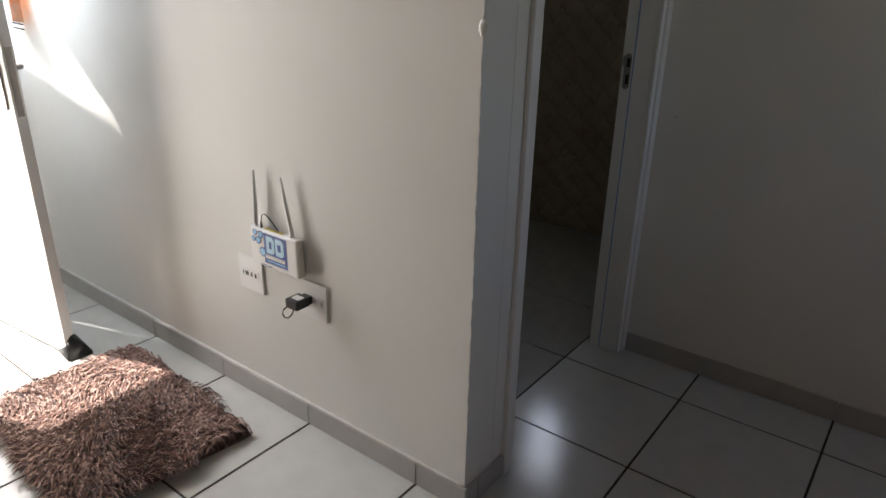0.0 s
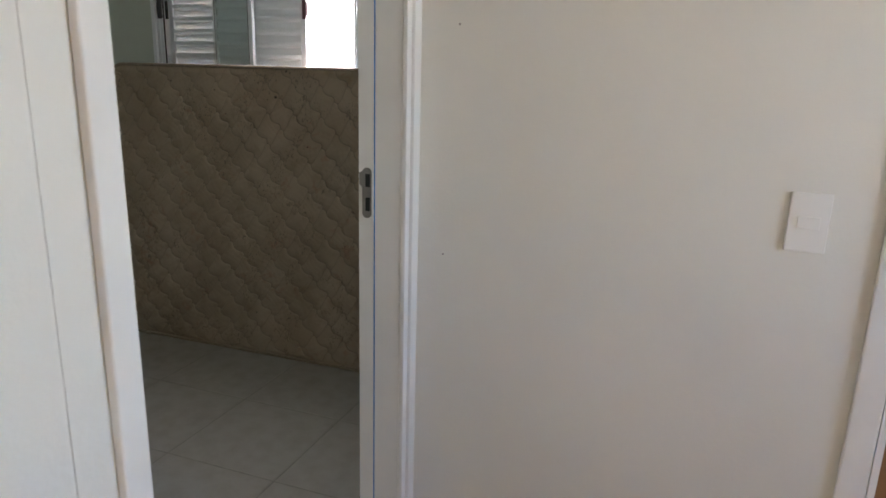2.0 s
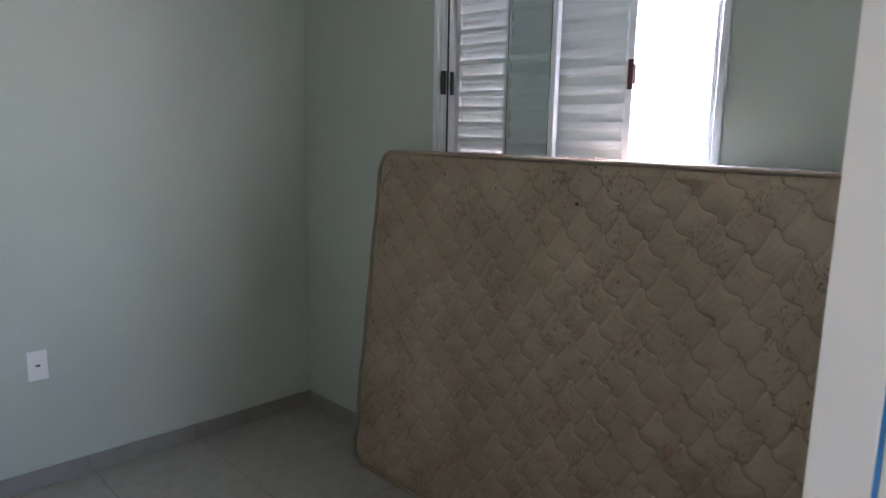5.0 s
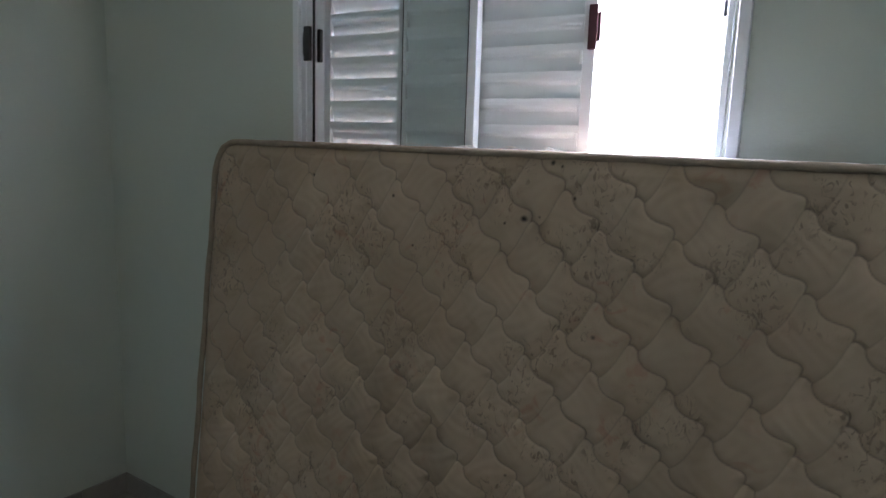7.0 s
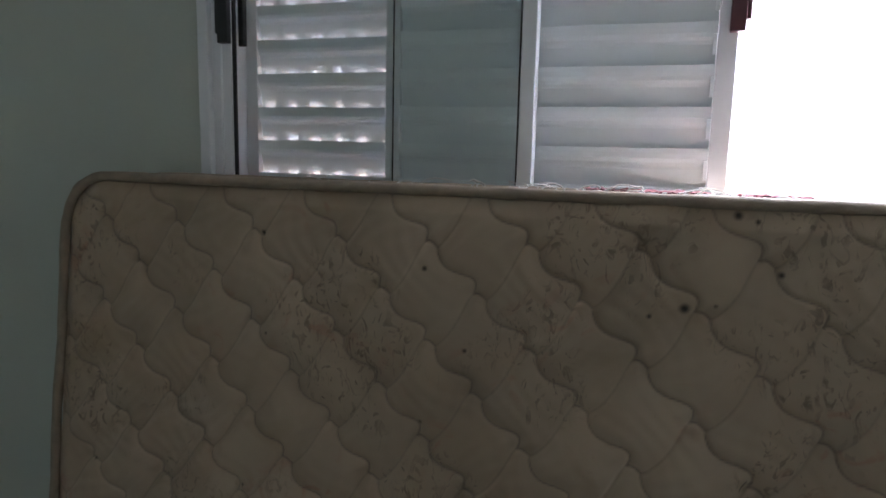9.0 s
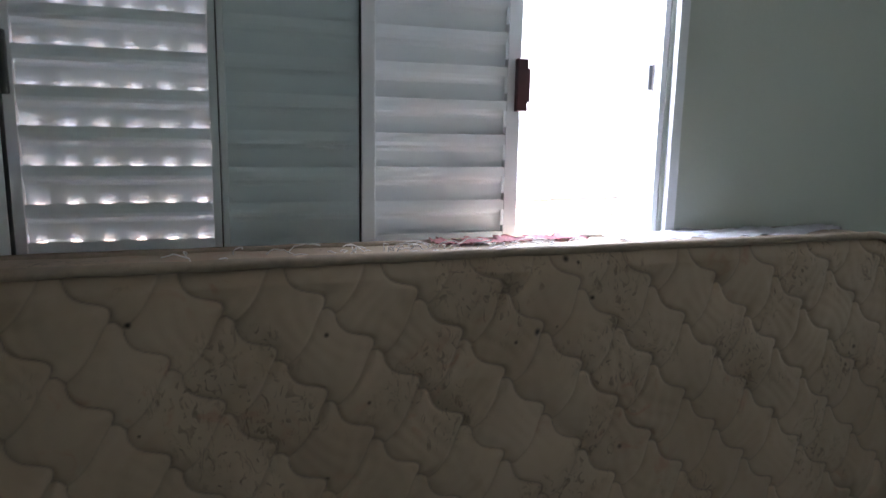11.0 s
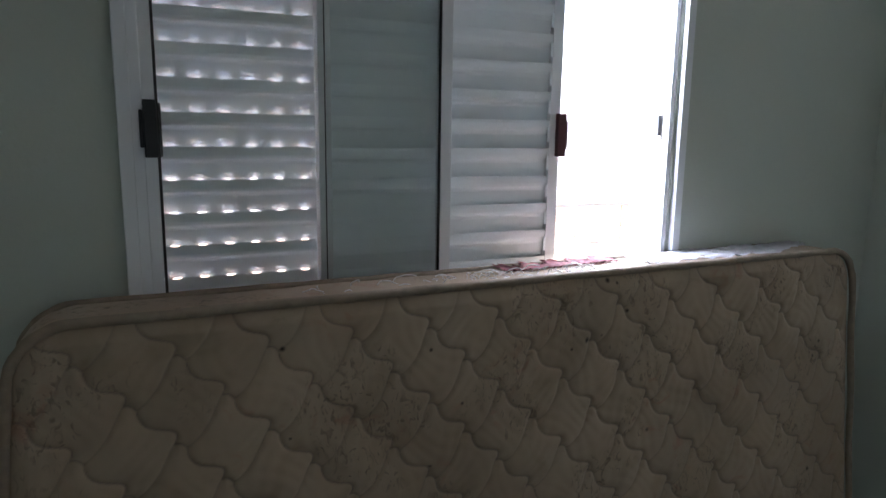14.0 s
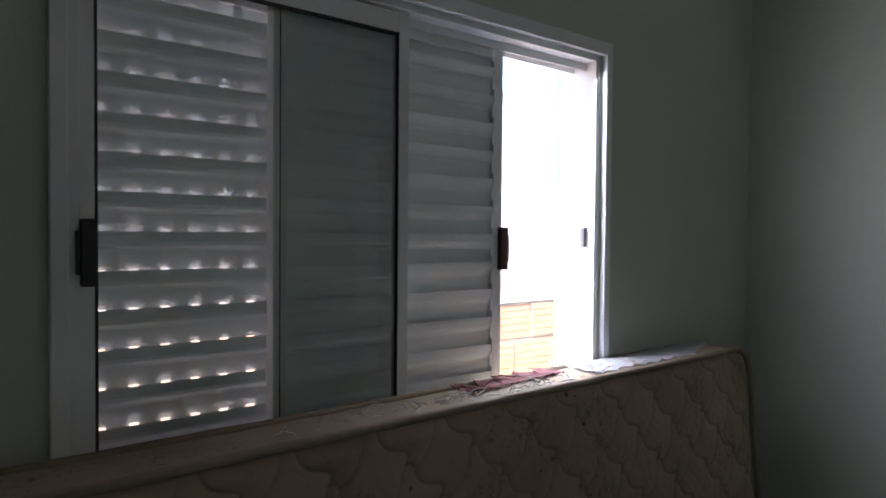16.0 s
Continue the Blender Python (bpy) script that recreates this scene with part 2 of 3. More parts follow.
# ---- bedroom doorway ----
def door_frame():
    e = empty("door_frame", (-0.065, 0.65, 0), "white painted door frame with moulded casing, strip of blue protective film on the jamb", "door frame", kind="structure")
    e.name = "door_1"
    o = Vector(e.location)

    def add(name, rows, mat, label="", bevel=0.0, seg=2):
        bm = boxes(*rows, bevel=bevel, seg=seg)
        bmesh.ops.translate(bm, verts=bm.verts, vec=-o)
        return part(name, bm, mat, e, label)
    # far jamb: wide face, then the rebate behind a groove with the film strip
    add("jamb", [(-0.0965, -0.031, 1.0530, 1.0575, 0, 2.10)], WHITE, bevel=0.001)
    add("rebate", [(-0.1385, -0.1000, 1.0530, 1.0575, 0, 2.10)], WHITE, bevel=0.001)
    add("film_strip", [(-0.0998, -0.0967, 1.0536, 1.0575, 0, 2.10)], BLUEFILM, "thin strip of blue protective film")
    add("casing", [(-0.0305, -0.018, 1.051, 1.0745, 0, 2.155), (-0.0305, -0.010, 1.0745, 1.1115, 0, 2.155)], WHITE, bevel=0.003, seg=3)
    add("jamb", [(-0.1385, 0.004, 0.2115, 0.220, 0, 2.10)], WHITE, bevel=0.001)
    add("casing", [(0.0005, 0.015, 0.1805, 0.220, 0, 2.155)], WHITE, bevel=0.004, seg=3)
    add("casing", [(0.0005, 0.012, 0.2205, 1.0505, 2.10, 2.155)], WHITE, bevel=0.002)
    add("jamb", [(-0.1385, 0.0, 0.2205, 1.0525, 2.1005, 2.118)], WHITE, bevel=0.001)
    # strike plate: rounded ends, a lip to the bedroom side, two openings
    z0, z1, xc, w = 1.009, 1.128, -0.1165, 0.0120
    pts = []
    for k in range(9):
        a = math.pi * k / 8
        pts.append((xc + w * math.cos(a), z1 - w + w * math.sin(a)))
    pts += [(xc - w, 1.119), (xc - 0.0195, 1.115), (xc - 0.0195, 1.089), (xc - w, 1.081)]
    for k in range(9):
        a = math.pi + math.pi * k / 8
        pts.append((xc + w * math.cos(a), z0 + w + w * math.sin(a)))
    bm = outline_prism(pts, 1.0512, 1.0528)
    bmesh.ops.translate(bm, verts=bm.verts, vec=-o)
    plate = part("strike_plate", bm, STEEL, e, "matt grey steel strike plate")
    for za, zb in ((1.083, 1.113), (1.026, 1.058)):
        bm = boxes((xc - 0.0035, xc + 0.008, 1.0506, 1.0514, za, zb))
        bmesh.ops.translate(bm, verts=bm.verts, vec=-o)
        part("latch_opening", bm, BLACK, plate)
    for z in (1.121, 1.016):
        bm = bmesh.new()
        bmesh.ops.create_uvsphere(bm, u_segments=10, v_segments=6, radius=0.0035, matrix=Matrix.Translation((xc, 1.0512, z)) @ Matrix.Diagonal((1, 0.4, 1, 1)))
        bmesh.ops.translate(bm, verts=bm.verts, vec=-o)
        part("screw", bm, STEEL, plate)


door_frame()


def second_door():
    e = empty("door_2", (1.31, 1.19, 0), "brown wooden door in a white casing at the end of the hall wall", "door", kind="structure")
    o = Vector(e.location)
    for name, rows, mat, bev in (
            ("casing", [(0.937, 0.992, 1.100, 1.1115, 0, 2.155)], WHITE, 0.004),
            ("casing", [(1.683, 1.74, 1.100, 1.1115, 0, 2.155)], WHITE, 0.004),
            ("casing", [(0.9925, 1.6825, 1.100, 1.1115, 2.10, 2.155)], WHITE, 0.004),
            ("jamb", [(0.9955, 1.01, 1.109, 1.245, 0, 2.10)], WHITE, 0.001),
            ("jamb", [(1.665, 1.6795, 1.109, 1.245, 0, 2.10)], WHITE, 0.001),
            ("leaf", [(1.012, 1.663, 1.125, 1.16, 0.006, 2.09)], WOOD, 0.002)):
        bm = boxes(*rows, bevel=bev)
        bmesh.ops.translate(bm, verts=bm.verts, vec=-o)
        part(name, bm, mat, e)


second_door()


# ---- entry door ----
def entry_door():
    e = empty("entry_door", (-2.345, -0.352, 0), "white entry door leaf standing open, dark lever handle", "door")
    a = math.atan2(-0.285 + 0.352, -1.62 + 2.345)
    e.rotation_euler = (0, 0, a)
    part("leaf", boxes((-0.038, 0.728, -0.018, 0.018, 0.012, 2.085), bevel=0.002), WHITE, e)
    part("lock_plate", boxes((0.7282, 0.7295, -0.011, 0.011, 0.90, 1.12)), STEEL, e, "dark grey lock faceplate")
    for s in (-1, 1):
        bm = bmesh.new()
        y0, y1 = sorted((s * 0.0185, s * 0.024))
        box(bm, 0.658, 0.695, y0, y1, 0.92, 1.10, bevel=0.002)
        h = part("handle", bm, STEEL, e, "dark grey lever handle on a long plate")
        part("lever", tube([(0.673, s * 0.024, 1.05), (0.673, s * 0.052, 1.05), (0.668, s * 0.060, 1.05), (0.643, s * 0.062, 1.05), (0.568, s * 0.060, 1.052)], 0.009, 10), STEEL, h, smooth=True)


entry_door()


def door_stopper():
    bm = bmesh.new()
    pts = [(-0.115, -0.03, 0), (0.055, -0.05, 0), (0.06, 0.05, 0), (-0.10, 0.045, 0), (0.0, -0.012, 0.085), (0.0, 0.012, 0.085), (-0.05, 0.0, 0.05)]
    vs = [bm.verts.new(p) for p in pts]
    bmesh.ops.convex_hull(bm, input=vs)
    bmesh.ops.bevel(bm, geom=bm.edges[:], offset=0.006, segments=2, affect="EDGES")
    ob = part("door_stopper", bm, BLACK, None, "crumpled black cloth draught stopper under the entry door", True)
    ob.location = (-1.625, -0.275, 0.001)
    tagged(ob, category="door stopper")


door_stopper()


# ---- router and wall plates ----
LOGO_BLUE = material("print_blue", (0.10, 0.36, 0.75), 0.35, grain=40, var=0.15, bump=0)
LOGO_DARK = material("print_navy", (0.05, 0.10, 0.35), 0.35, bump=0)
LOGO_PALE = material("print_pale_blue", (0.35, 0.65, 0.90), 0.35, bump=0)
LOGO_LIGHT = material("print_light_blue", (0.55, 0.80, 0.95), 0.35, bump=0)
YELLOW = material("yellow_port", (0.65, 0.50, 0.08), 0.5, bump=0)


def disc(cx, cz, r, y0, y1, n=24):
    return outline_prism([(cx + r * math.cos(math.tau * k / n), cz + r * math.sin(math.tau * k / n)) for k in range(n)], y0, y1)


def router():
    e = empty("router", (-0.694, -0.004, 0.527), "white wireless router with two antennas and a blue printed sticker", "router")
    W, H, D = 0.107, 0.121, 0.031
    part("case", boxes((-W, W, -D, -0.002, 0, H), bevel=0.008, seg=3), PLATE, e, smooth=False)
    for x, tip in ((-0.087, -0.079), (0.073, 0.040)):
        part("antenna", tube([(x, -0.018, H - 0.006), (x, -0.018, H + 0.012), (x + (tip - x) * 0.4, -0.018, H + 0.075), (tip, -0.018, H + 0.172)], [0.0075, 0.0065, 0.0062, 0.003], 10), PLATE, e, smooth=True)
    for i in range(4):
        x = -0.045 + i * 0.021
        part("port", boxes((x, x + 0.017, -D + 0.008, -0.012, H - 0.0005, H + 0.0012)), YELLOW, e, "yellow network port")
    for z in (0.075, 0.095):
        part("button", boxes((W - 0.0005, W + 0.0025, -0.022, -0.014, z, z + 0.009), bevel=0.001), PLATE, e)
    f = -D - 0.0002
    sticker = part("sticker", boxes((-0.040, 0.062, f - 0.0005, f, 0.018, 0.113), bevel=0), LOGO_DARK, e, "blue and navy printed sticker")
    for cx, cz, r in ((-0.055, 0.052, 0.0), (-0.052, 0.104, 0.011), (-0.078, 0.106, 0.010), (-0.087, 0.084, 0.009), (-0.064, 0.084, 0.012), (-0.047, 0.050, 0.015)):
        if r:
            part("bubble", disc(cx, cz, r, f - 0.0012, f - 0.0004), LOGO_DARK, sticker)
            part("bubble", disc(cx, cz, r * 0.78, f - 0.0017, f - 0.0013), LOGO_PALE, sticker)
    for x0, cut in ((-0.028, 0.012), (0.013, 0.010)):
        rim_shape = [(x0, 0.052), (x0 + 0.028, 0.052), (x0 + 0.036, 0.060), (x0 + 0.036, 0.096), (x0 + 0.027, 0.106), (x0, 0.106)]
        part("print_shape", outline_prism(rim_shape, f - 0.0012, f - 0.0006), LOGO_LIGHT, sticker, "pale blue chunky printed shape")
        part("print_shape", boxes((x0 + cut, x0 + 0.024, f - 0.0016, f - 0.0013, 0.068, 0.090)), LOGO_DARK, sticker, "navy printed shape")
    part("print_bar", boxes(*[(-0.034 + k * 0.0125, -0.0235 + k * 0.0125, f - 0.0012, f - 0.0006, 0.034, 0.046) for k in range(7)]), PLATE, sticker, "row of small white printed blocks")
    part("print_bar", boxes((-0.030, 0.052, f - 0.001, f - 0.0006, 0.026, 0.029)), LOGO_PALE, sticker)
    part("print_bar", boxes((-0.060, -0.010, f - 0.0006, f - 0.0001, 0.008, 0.010)), LOGO_DARK, e)
    part("cable", tube([(-0.060, -0.020, H - 0.002), (-0.060, -0.020, H + 0.022), (-0.056, -0.019, H + 0.040), (-0.045, -0.017, H + 0.045), (-0.030, -0.013, H + 0.034), (-0.012, -0.008, H + 0.010), (0.0, -0.004, H - 0.005)], 0.0018, 8), BLACK, e, "thin black power cable", True)
    part("plug", tube([(-0.060, -0.020, H - 0.001), (-0.060, -0.020, H + 0.018)], 0.004, 10), BLACK, e, "small black power plug")


router()


def wall_plate(name, label, at, w, h, rz, inserts):
    e = empty(name, at, label, "socket" if "socket" in name else "switch")
    e.rotation_euler = (0, 0, radians(rz))
    part("plate", boxes((-w / 2, w / 2, -0.007, -0.0005, -h / 2, h / 2), bevel=0.0025, seg=2), PLATE, e)
    for nm, r, mat in inserts:
        part(nm, boxes(r, bevel=0.0008, seg=1), mat, e)
    return e


wall_plate("wall_socket", "white square wall plate with two dark outlets beside the router", (-0.852, 0, 0.462), 0.118, 0.118, 0,
           [("insert", (-0.040, 0.040, -0.0085, -0.0072, -0.016, 0.016), PLATE)] +
           [("outlet", (x - w, x + w, -0.0095, -0.0087, -0.007, 0.007), BLACK) for x, w in ((-0.034, 0.002), (-0.016, 0.008), (0.006, 0.004), (0.026, 0.004))])
sock = wall_plate("wall_socket", "white square wall plate with a black plug-in adapter below the router", (-0.566, 0, 0.459), 0.122, 0.118, 0,
                  [("insert", (-0.016, 0.048, -0.0085, -0.0072, -0.018, 0.018), PLATE),
                   ("outlet", (0.018, 0.040, -0.0095, -0.0087, -0.008, 0.008), ALU), ("outlet", (0.0425, 0.0445, -0.0095, -0.0087, -0.010, 0.010), STEEL)])


def adapter():
    e = empty("power_adapter", (-0.583, -0.01, 0.462), "small black power adapter plugged into the wall socket", "power adapter")
    part("body", boxes((-0.024, 0.024, -0.064, -0.012, -0.013, 0.016), bevel=0.004), BLACK, e)
    part("neck", boxes((-0.014, 0.020, -0.012, 0.001, -0.012, 0.013), bevel=0.002), BLACK, e)
    part("label", boxes((-0.014, 0.018, -0.050, -0.026, 0.0162, 0.0168)), PLATE, e, "small white paper label")
    part("cable", tube([(-0.020, -0.060, -0.010), (-0.030, -0.067, -0.022), (-0.032, -0.070, -0.034), (-0.024, -0.070, -0.044), (-0.010, -0.068, -0.042), (0.000, -0.062, -0.030), (0.004, -0.055, -0.011)], 0.0022, 8), BLACK, e, "short looped black cable", True)


adapter()
wall_plate("light_switch", "white wall switch with a single small rocker on the hall wall", (0.807, 1.112, 1.081), 0.073, 0.117, 0,
           [("rocker", (-0.020, 0.020, -0.0105, -0.0072, -0.012, 0.012), PLATE)])
wall_plate("wall_socket", "white rectangular wall socket low on the bedroom side wall", (X_LEFT, 1.171, 0.503), 0.07, 0.118, 90,
           [("insert", (-0.014, 0.014, -0.0085, -0.0072, -0.010, 0.010), PLATE), ("outlet", (-0.008, 0.008, -0.0093, -0.0086, -0.004, 0.004), BLACK)])


# ---- window ----
def window():
    e = empty("window_1", (-1.385, Y_WIN, WZ0), "white aluminium sliding window, glass leaf left, louvred shutter half open, ventilated shutter behind", "window", kind="structure")
    o = Vector(e.location)

    def add(name, bm, mat, parent=e, label="", smooth=False):
        bmesh.ops.translate(bm, verts=bm.verts, vec=-o)
        return part(name, bm, mat, parent, label, smooth)
    Y = Y_WIN
    # inner trim on the wall and the frame's channel
    frame_ob = add("window_frame", boxes(
        (WX0 + 0.009, WX0 + 0.030, Y - 0.014, Y - 0.0005, WZ0, WZ1), (WX1 - 0.022, WX1, Y - 0.014, Y - 0.0005, WZ0, WZ1),
        (WX0 + 0.030, WX1 - 0.022, Y - 0.014, Y - 0.0005, WZ1 - 0.030, WZ1), (WX0 + 0.030, WX1 - 0.022, Y - 0.014, Y - 0.0005, WZ0, WZ0 + 0.030),
        (WX0 + 0.016, WX0 + 0.046, Y - 0.0004, Y + 0.105, WZ0 + 0.012, WZ1 - 0.022), (WX1 - 0.044, WX1 - 0.031, Y - 0.0004, Y + 0.105, WZ0 + 0.012, WZ1 - 0.022),
        (WX0 + 0.046, WX1 - 0.044, Y - 0.0004, Y + 0.105, WZ1 - 0.045, WZ1 - 0.022), (WX0 + 0.046, WX1 - 0.044, Y - 0.0004, Y + 0.105, WZ0 + 0.012, WZ0 + 0.035), bevel=0.0015, seg=1), ALU)
    for y in (Y + 0.030, Y + 0.064):
        add("track", boxes((WX0 + 0.047, WX1 - 0.045, y, y + 0.003, WZ1 - 0.062, WZ1 - 0.0455), (WX0 + 0.047, WX1 - 0.045, y, y + 0.003, WZ0 + 0.0355, WZ0 + 0.048)), ALU, frame_ob)
    z0, z1 = WZ0 + 0.038, WZ1 - 0.050
    # glass leaf
    leaf = add("glass_leaf", boxes((-1.930, -1.908, Y + 0.003, Y + 0.026, z0, z1), (-1.414, -1.392, Y + 0.003, Y + 0.026, z0, z1),
                                   (-1.908, -1.414, Y + 0.003, Y + 0.026, z1 - 0.035, z1), (-1.908, -1.414, Y + 0.003, Y + 0.026, z0, z0 + 0.045), bevel=0.001, seg=1), ALU)
    add("pane", boxes((-1.909, -1.413, Y + 0.012, Y + 0.016, z0 + 0.043, z1 - 0.033)), GLASS, leaf, "clear glass pane with a slight green tint").visible_shadow = False
    add("gasket", boxes((-1.908, -1.9035, Y + 0.006, Y + 0.0118, z0 + 0.045, z1 - 0.035), (-1.4165, -1.4145, Y + 0.0035, Y + 0.0115, z0 + 0.045, z1 - 0.035),
                        (-1.9035, -1.4185, Y + 0.006, Y + 0.0118, z1 - 0.0395, z1 - 0.035), (-1.9035, -1.4185, Y + 0.006, Y + 0.0118, z0 + 0.045, z0 + 0.0495)), RUBBER, leaf, "black rubber gasket")

    def pull(parent, x, y, z, sx, mat=BLACK, s=1.0):
        add("handle", boxes((x - 0.0115 * s, x + 0.0115 * s, y - 0.013, y, z - 0.052 * s, z + 0.052 * s), (x - 0.0115 * s - 0.006 if sx < 0 else x + 0.0115 * s, x - 0.0115 * s if sx < 0 else x + 0.0115 * s + 0.006, y - 0.010, y - 0.001, z - 0.034 * s, z + 0.034 * s), bevel=0.002), mat, parent, "dark plastic pull handle")
    pull(leaf, -1.9165, Y + 0.0028, 1.615, -1, s=0.86)

    # Solid block in place of the handle's mirror image in the pane.
    add("handle", boxes((-1.9160, -1.8990, Y + 0.0265, Y + 0.038, 1.570, 1.656), bevel=0.002), BLACK, leaf, "black block standing in for the pull handle's reflection in the glass")

    # louvred shutters
    def shutter(name, x0, x1, y0, vent, label):
        """Blades with a gutter behind each upper lip; the vented leaf has a row of slots in the back of the gutter."""
        lst = 0.024 if vent else 0.0115
        s = add(name, boxes((x0, x0 + lst, y0, y0 + 0.024, z0, z1), (x1 - 0.026, x1, y0, y0 + 0.024, z0, z1),
                            (x0 + lst, x1 - 0.026, y0, y0 + 0.024, z1 - 0.03, z1), (x0 + lst, x1 - 0.026, y0, y0 + 0.024, z0, z0 + 0.03), bevel=0.001, seg=1), ALU, e, label)
        if not vent:
            add("gap_strip", boxes((x0 + 0.0117, x0 + 0.0137, y0 + 0.001, y0 + 0.022, z0 + 0.03, z1 - 0.03)), RUBBER, s, "thin black strip between the two stile parts")
            add("inner_stile", boxes((x0 + 0.0139, x0 + 0.0240, y0 + 0.001, y0 + 0.022, z0 + 0.03, z1 - 0.03), bevel=0.001, seg=1), ALU, s)
        xa, xb = x0 + 0.0242, x1 - 0.0262
        pitch, base = 0.0574, 1.3565
        k0 = math.floor((z0 + 0.03 - base) / pitch)
        k1 = math.ceil((z1 - 0.03 - base) / pitch)
        lip = [(0.0012, 0.0), (0.0024, -0.0052), (0.0040, -0.0056)]
        web = [(0.0041, -0.0056), (0.0138, -0.0056), (0.0145, -0.0050), (0.0145, -0.0004)]
        face = [(0.0145, -0.0003), (0.0128, 0.010), (0.0112, 0.020), (0.0100, 0.027), (0.0078, 0.0315), (0.0040, 0.0360), (0.0018, 0.0420), (0.0010, 0.0500), (0.0012, 0.0566)]
        if not vent:
            web, face = [[(0.001 + (y - 0.001) * 0.85, z) for y, z in path] for path in (web, face)]
        cuts = [] if not vent else [(-1.885 + 0.0456 * k - 0.0066, -1.885 + 0.0456 * k + 0.0066) for k in range(0, 11)]

        def strip(bm, zb, a, b, path):
            back = [(y + 0.0012, z) for y, z in path]
            f0 = [bm.verts.new((a, y0 + y, zb + z)) for y, z in path + back[::-1]]
            f1 = [bm.verts.new((b, v.co.y, v.co.z)) for v in f0]
            n = len(f0)
            for i in range(n):
                bm.faces.new((f0[i], f1[i], f1[(i + 1) % n], f0[(i + 1) % n]))
        for k in range(k0, k1):
            zb = base + k * pitch
            bm = bmesh.new()
            strip(bm, zb, xa, xb, lip)
            strip(bm, zb, xa, xb, face)
            p = xa
            for c0, c1 in cuts + [(xb, xb)]:
                if min(c0, xb) - p > 0.0005:
                    strip(bm, zb, p, min(c0, xb), web)
                p = max(p, c1)
            # rolled end tab at the right end of the blade
            if not vent:
                box(bm, xb - 0.006, xb, y0 - 0.0015, y0 + 0.0006, zb + 0.012, zb + 0.040, bevel=0.0006, seg=1)
            bmesh.ops.recalc_face_normals(bm, faces=bm.faces)
            add("slat", bm, SLAT, s)
        return s
    shutter("vent_shutter", -1.926, -1.400, Y + 0.070, True, "fixed shutter leaf with rows of small light slots")
    sl = shutter("shutter", -1.640, -1.124, Y + 0.036, False, "sliding louvred shutter leaf with closed slats")
    pull(sl, -1.1265, Y + 0.0358, 1.613, 1, GLARE_BLACK, 0.86)
    keeper = add("latch_keeper", boxes((-0.8735, -0.8625, Y + 0.020, Y + 0.034, 1.614, 1.660), bevel=0.002), BLACK, e, "small dark latch keeper")
    add("keeper_plate", boxes((-0.8655, -0.8622, Y + 0.019, Y + 0.035, 1.604, 1.670), bevel=0.001), STEEL, keeper)
    # outside sill
    add("window_sill", boxes((ow[0] + 0.002, ow[1] - 0.002, Y + 0.106, Y + WALL + 0.03, ow[2] + 0.001, ow[2] + 0.012)), CONCRETE)


window()


def screws():
    for x, z in ((0.078, 1.447), (0.054, 0.928)):
        bm = bmesh.new()
        bmesh.ops.create_uvsphere(bm, u_segments=10, v_segments=6, radius=0.0028, matrix=Matrix.Diagonal((1, 0.6, 1, 1)))
        ob = part("wall_plug", bm, STEEL, None, "tiny dark grey screw head in the hall wall", True)
        ob.location = (x, 1.1119, z)
        tagged(ob, category="screw")


screws()


def corner_bead():
    """The uneven plaster edge of the outer corner, with one larger blob of filler."""
    rr = random.Random(6)
    pts, rad = [], []
    for k in range(160):
        z = 0.078 + k * 0.0157
        pts.append((0.0 - 0.0012 + rr.uniform(-0.0003, 0.0003), 0.0012 + rr.uniform(-0.0003, 0.0003), z))
        rad.append(0.0016 + rr.random() ** 6 * 0.0008)
    part("corner_bead", tube(pts, rad, 7), PAINT, bpy.data.objects["wall_router"], "uneven chipped plaster corner", True)
    bm = bmesh.new()
    bmesh.ops.create_icosphere(bm, subdivisions=3, radius=1.0)
    for v in bm.verts:
        n = 1 + 0.25 * noise.noise(v.co * 2.2)
        v.co = Vector((v.co.x * 0.0105 * n, v.co.y * 0.006 * n, v.co.z * 0.018 * n))
    bmesh.ops.translate(bm, verts=bm.verts, vec=(-0.001, 0.001, 1.257))
    part("filler_blob", bm, PAINT, bpy.data.objects["wall_router"], "blob of white filler on the wall corner", True)
    pts, rad = [], []
    for k in range(260):
        pts.append((-2.39 + k * 0.0092, -0.0022, 0.0765 + rr.uniform(-0.0006, 0.0012)))
        rad.append(0.0026 + rr.random() ** 3 * 0.0035)
    part("plaster_line", tube(pts, rad, 6), PAINT, bpy.data.objects["wall_router"], "uneven plaster line above the baseboard", True)


corner_bead()

# ---- mattress ----
MX0, MX1, MH, MT = -2.118, -0.362, 1.352, 0.140


def sag(x, z):
    """The mattress has spread toward the floor."""
    c = (MX0 + MX1) / 2
    return c + (x - c) * (1 + 0.115 * (1.25 - z))


SPOTS = [(-1.498, 1.248, 5), (-1.751, 1.280, 6), (-1.119, 1.338, 7), (-1.171, 1.226, 8), (-1.436, 1.143, 4), (-1.736, 1.133, 3), (-1.070, 1.273, 5), (-1.098, 1.332, 4), (-1.21, 1.214, 4)]


def quilt(u, v):
    """Distance to the nearest stitched line of the quilting, for arrays of places in metres."""
    a, b = np.array((0.136, 0.0)), np.array((0.0685, -0.0675))
    c = b - a
    t = np.linspace(0, 1, 52)[:, None]

    def bez(p1, p2, p3):
        return 3 * (1 - t) ** 2 * t * np.array(p1) + 3 * (1 - t) * t ** 2 * np.array(p2) + t ** 3 * np.array(p3)
    q = np.array((0.051, -0.060))
    hook = bez((0.004, -0.052), (0.070, -0.018), q)
    hump = q + bez((0.006, 0.004), (0.012, 0.0), b - q)
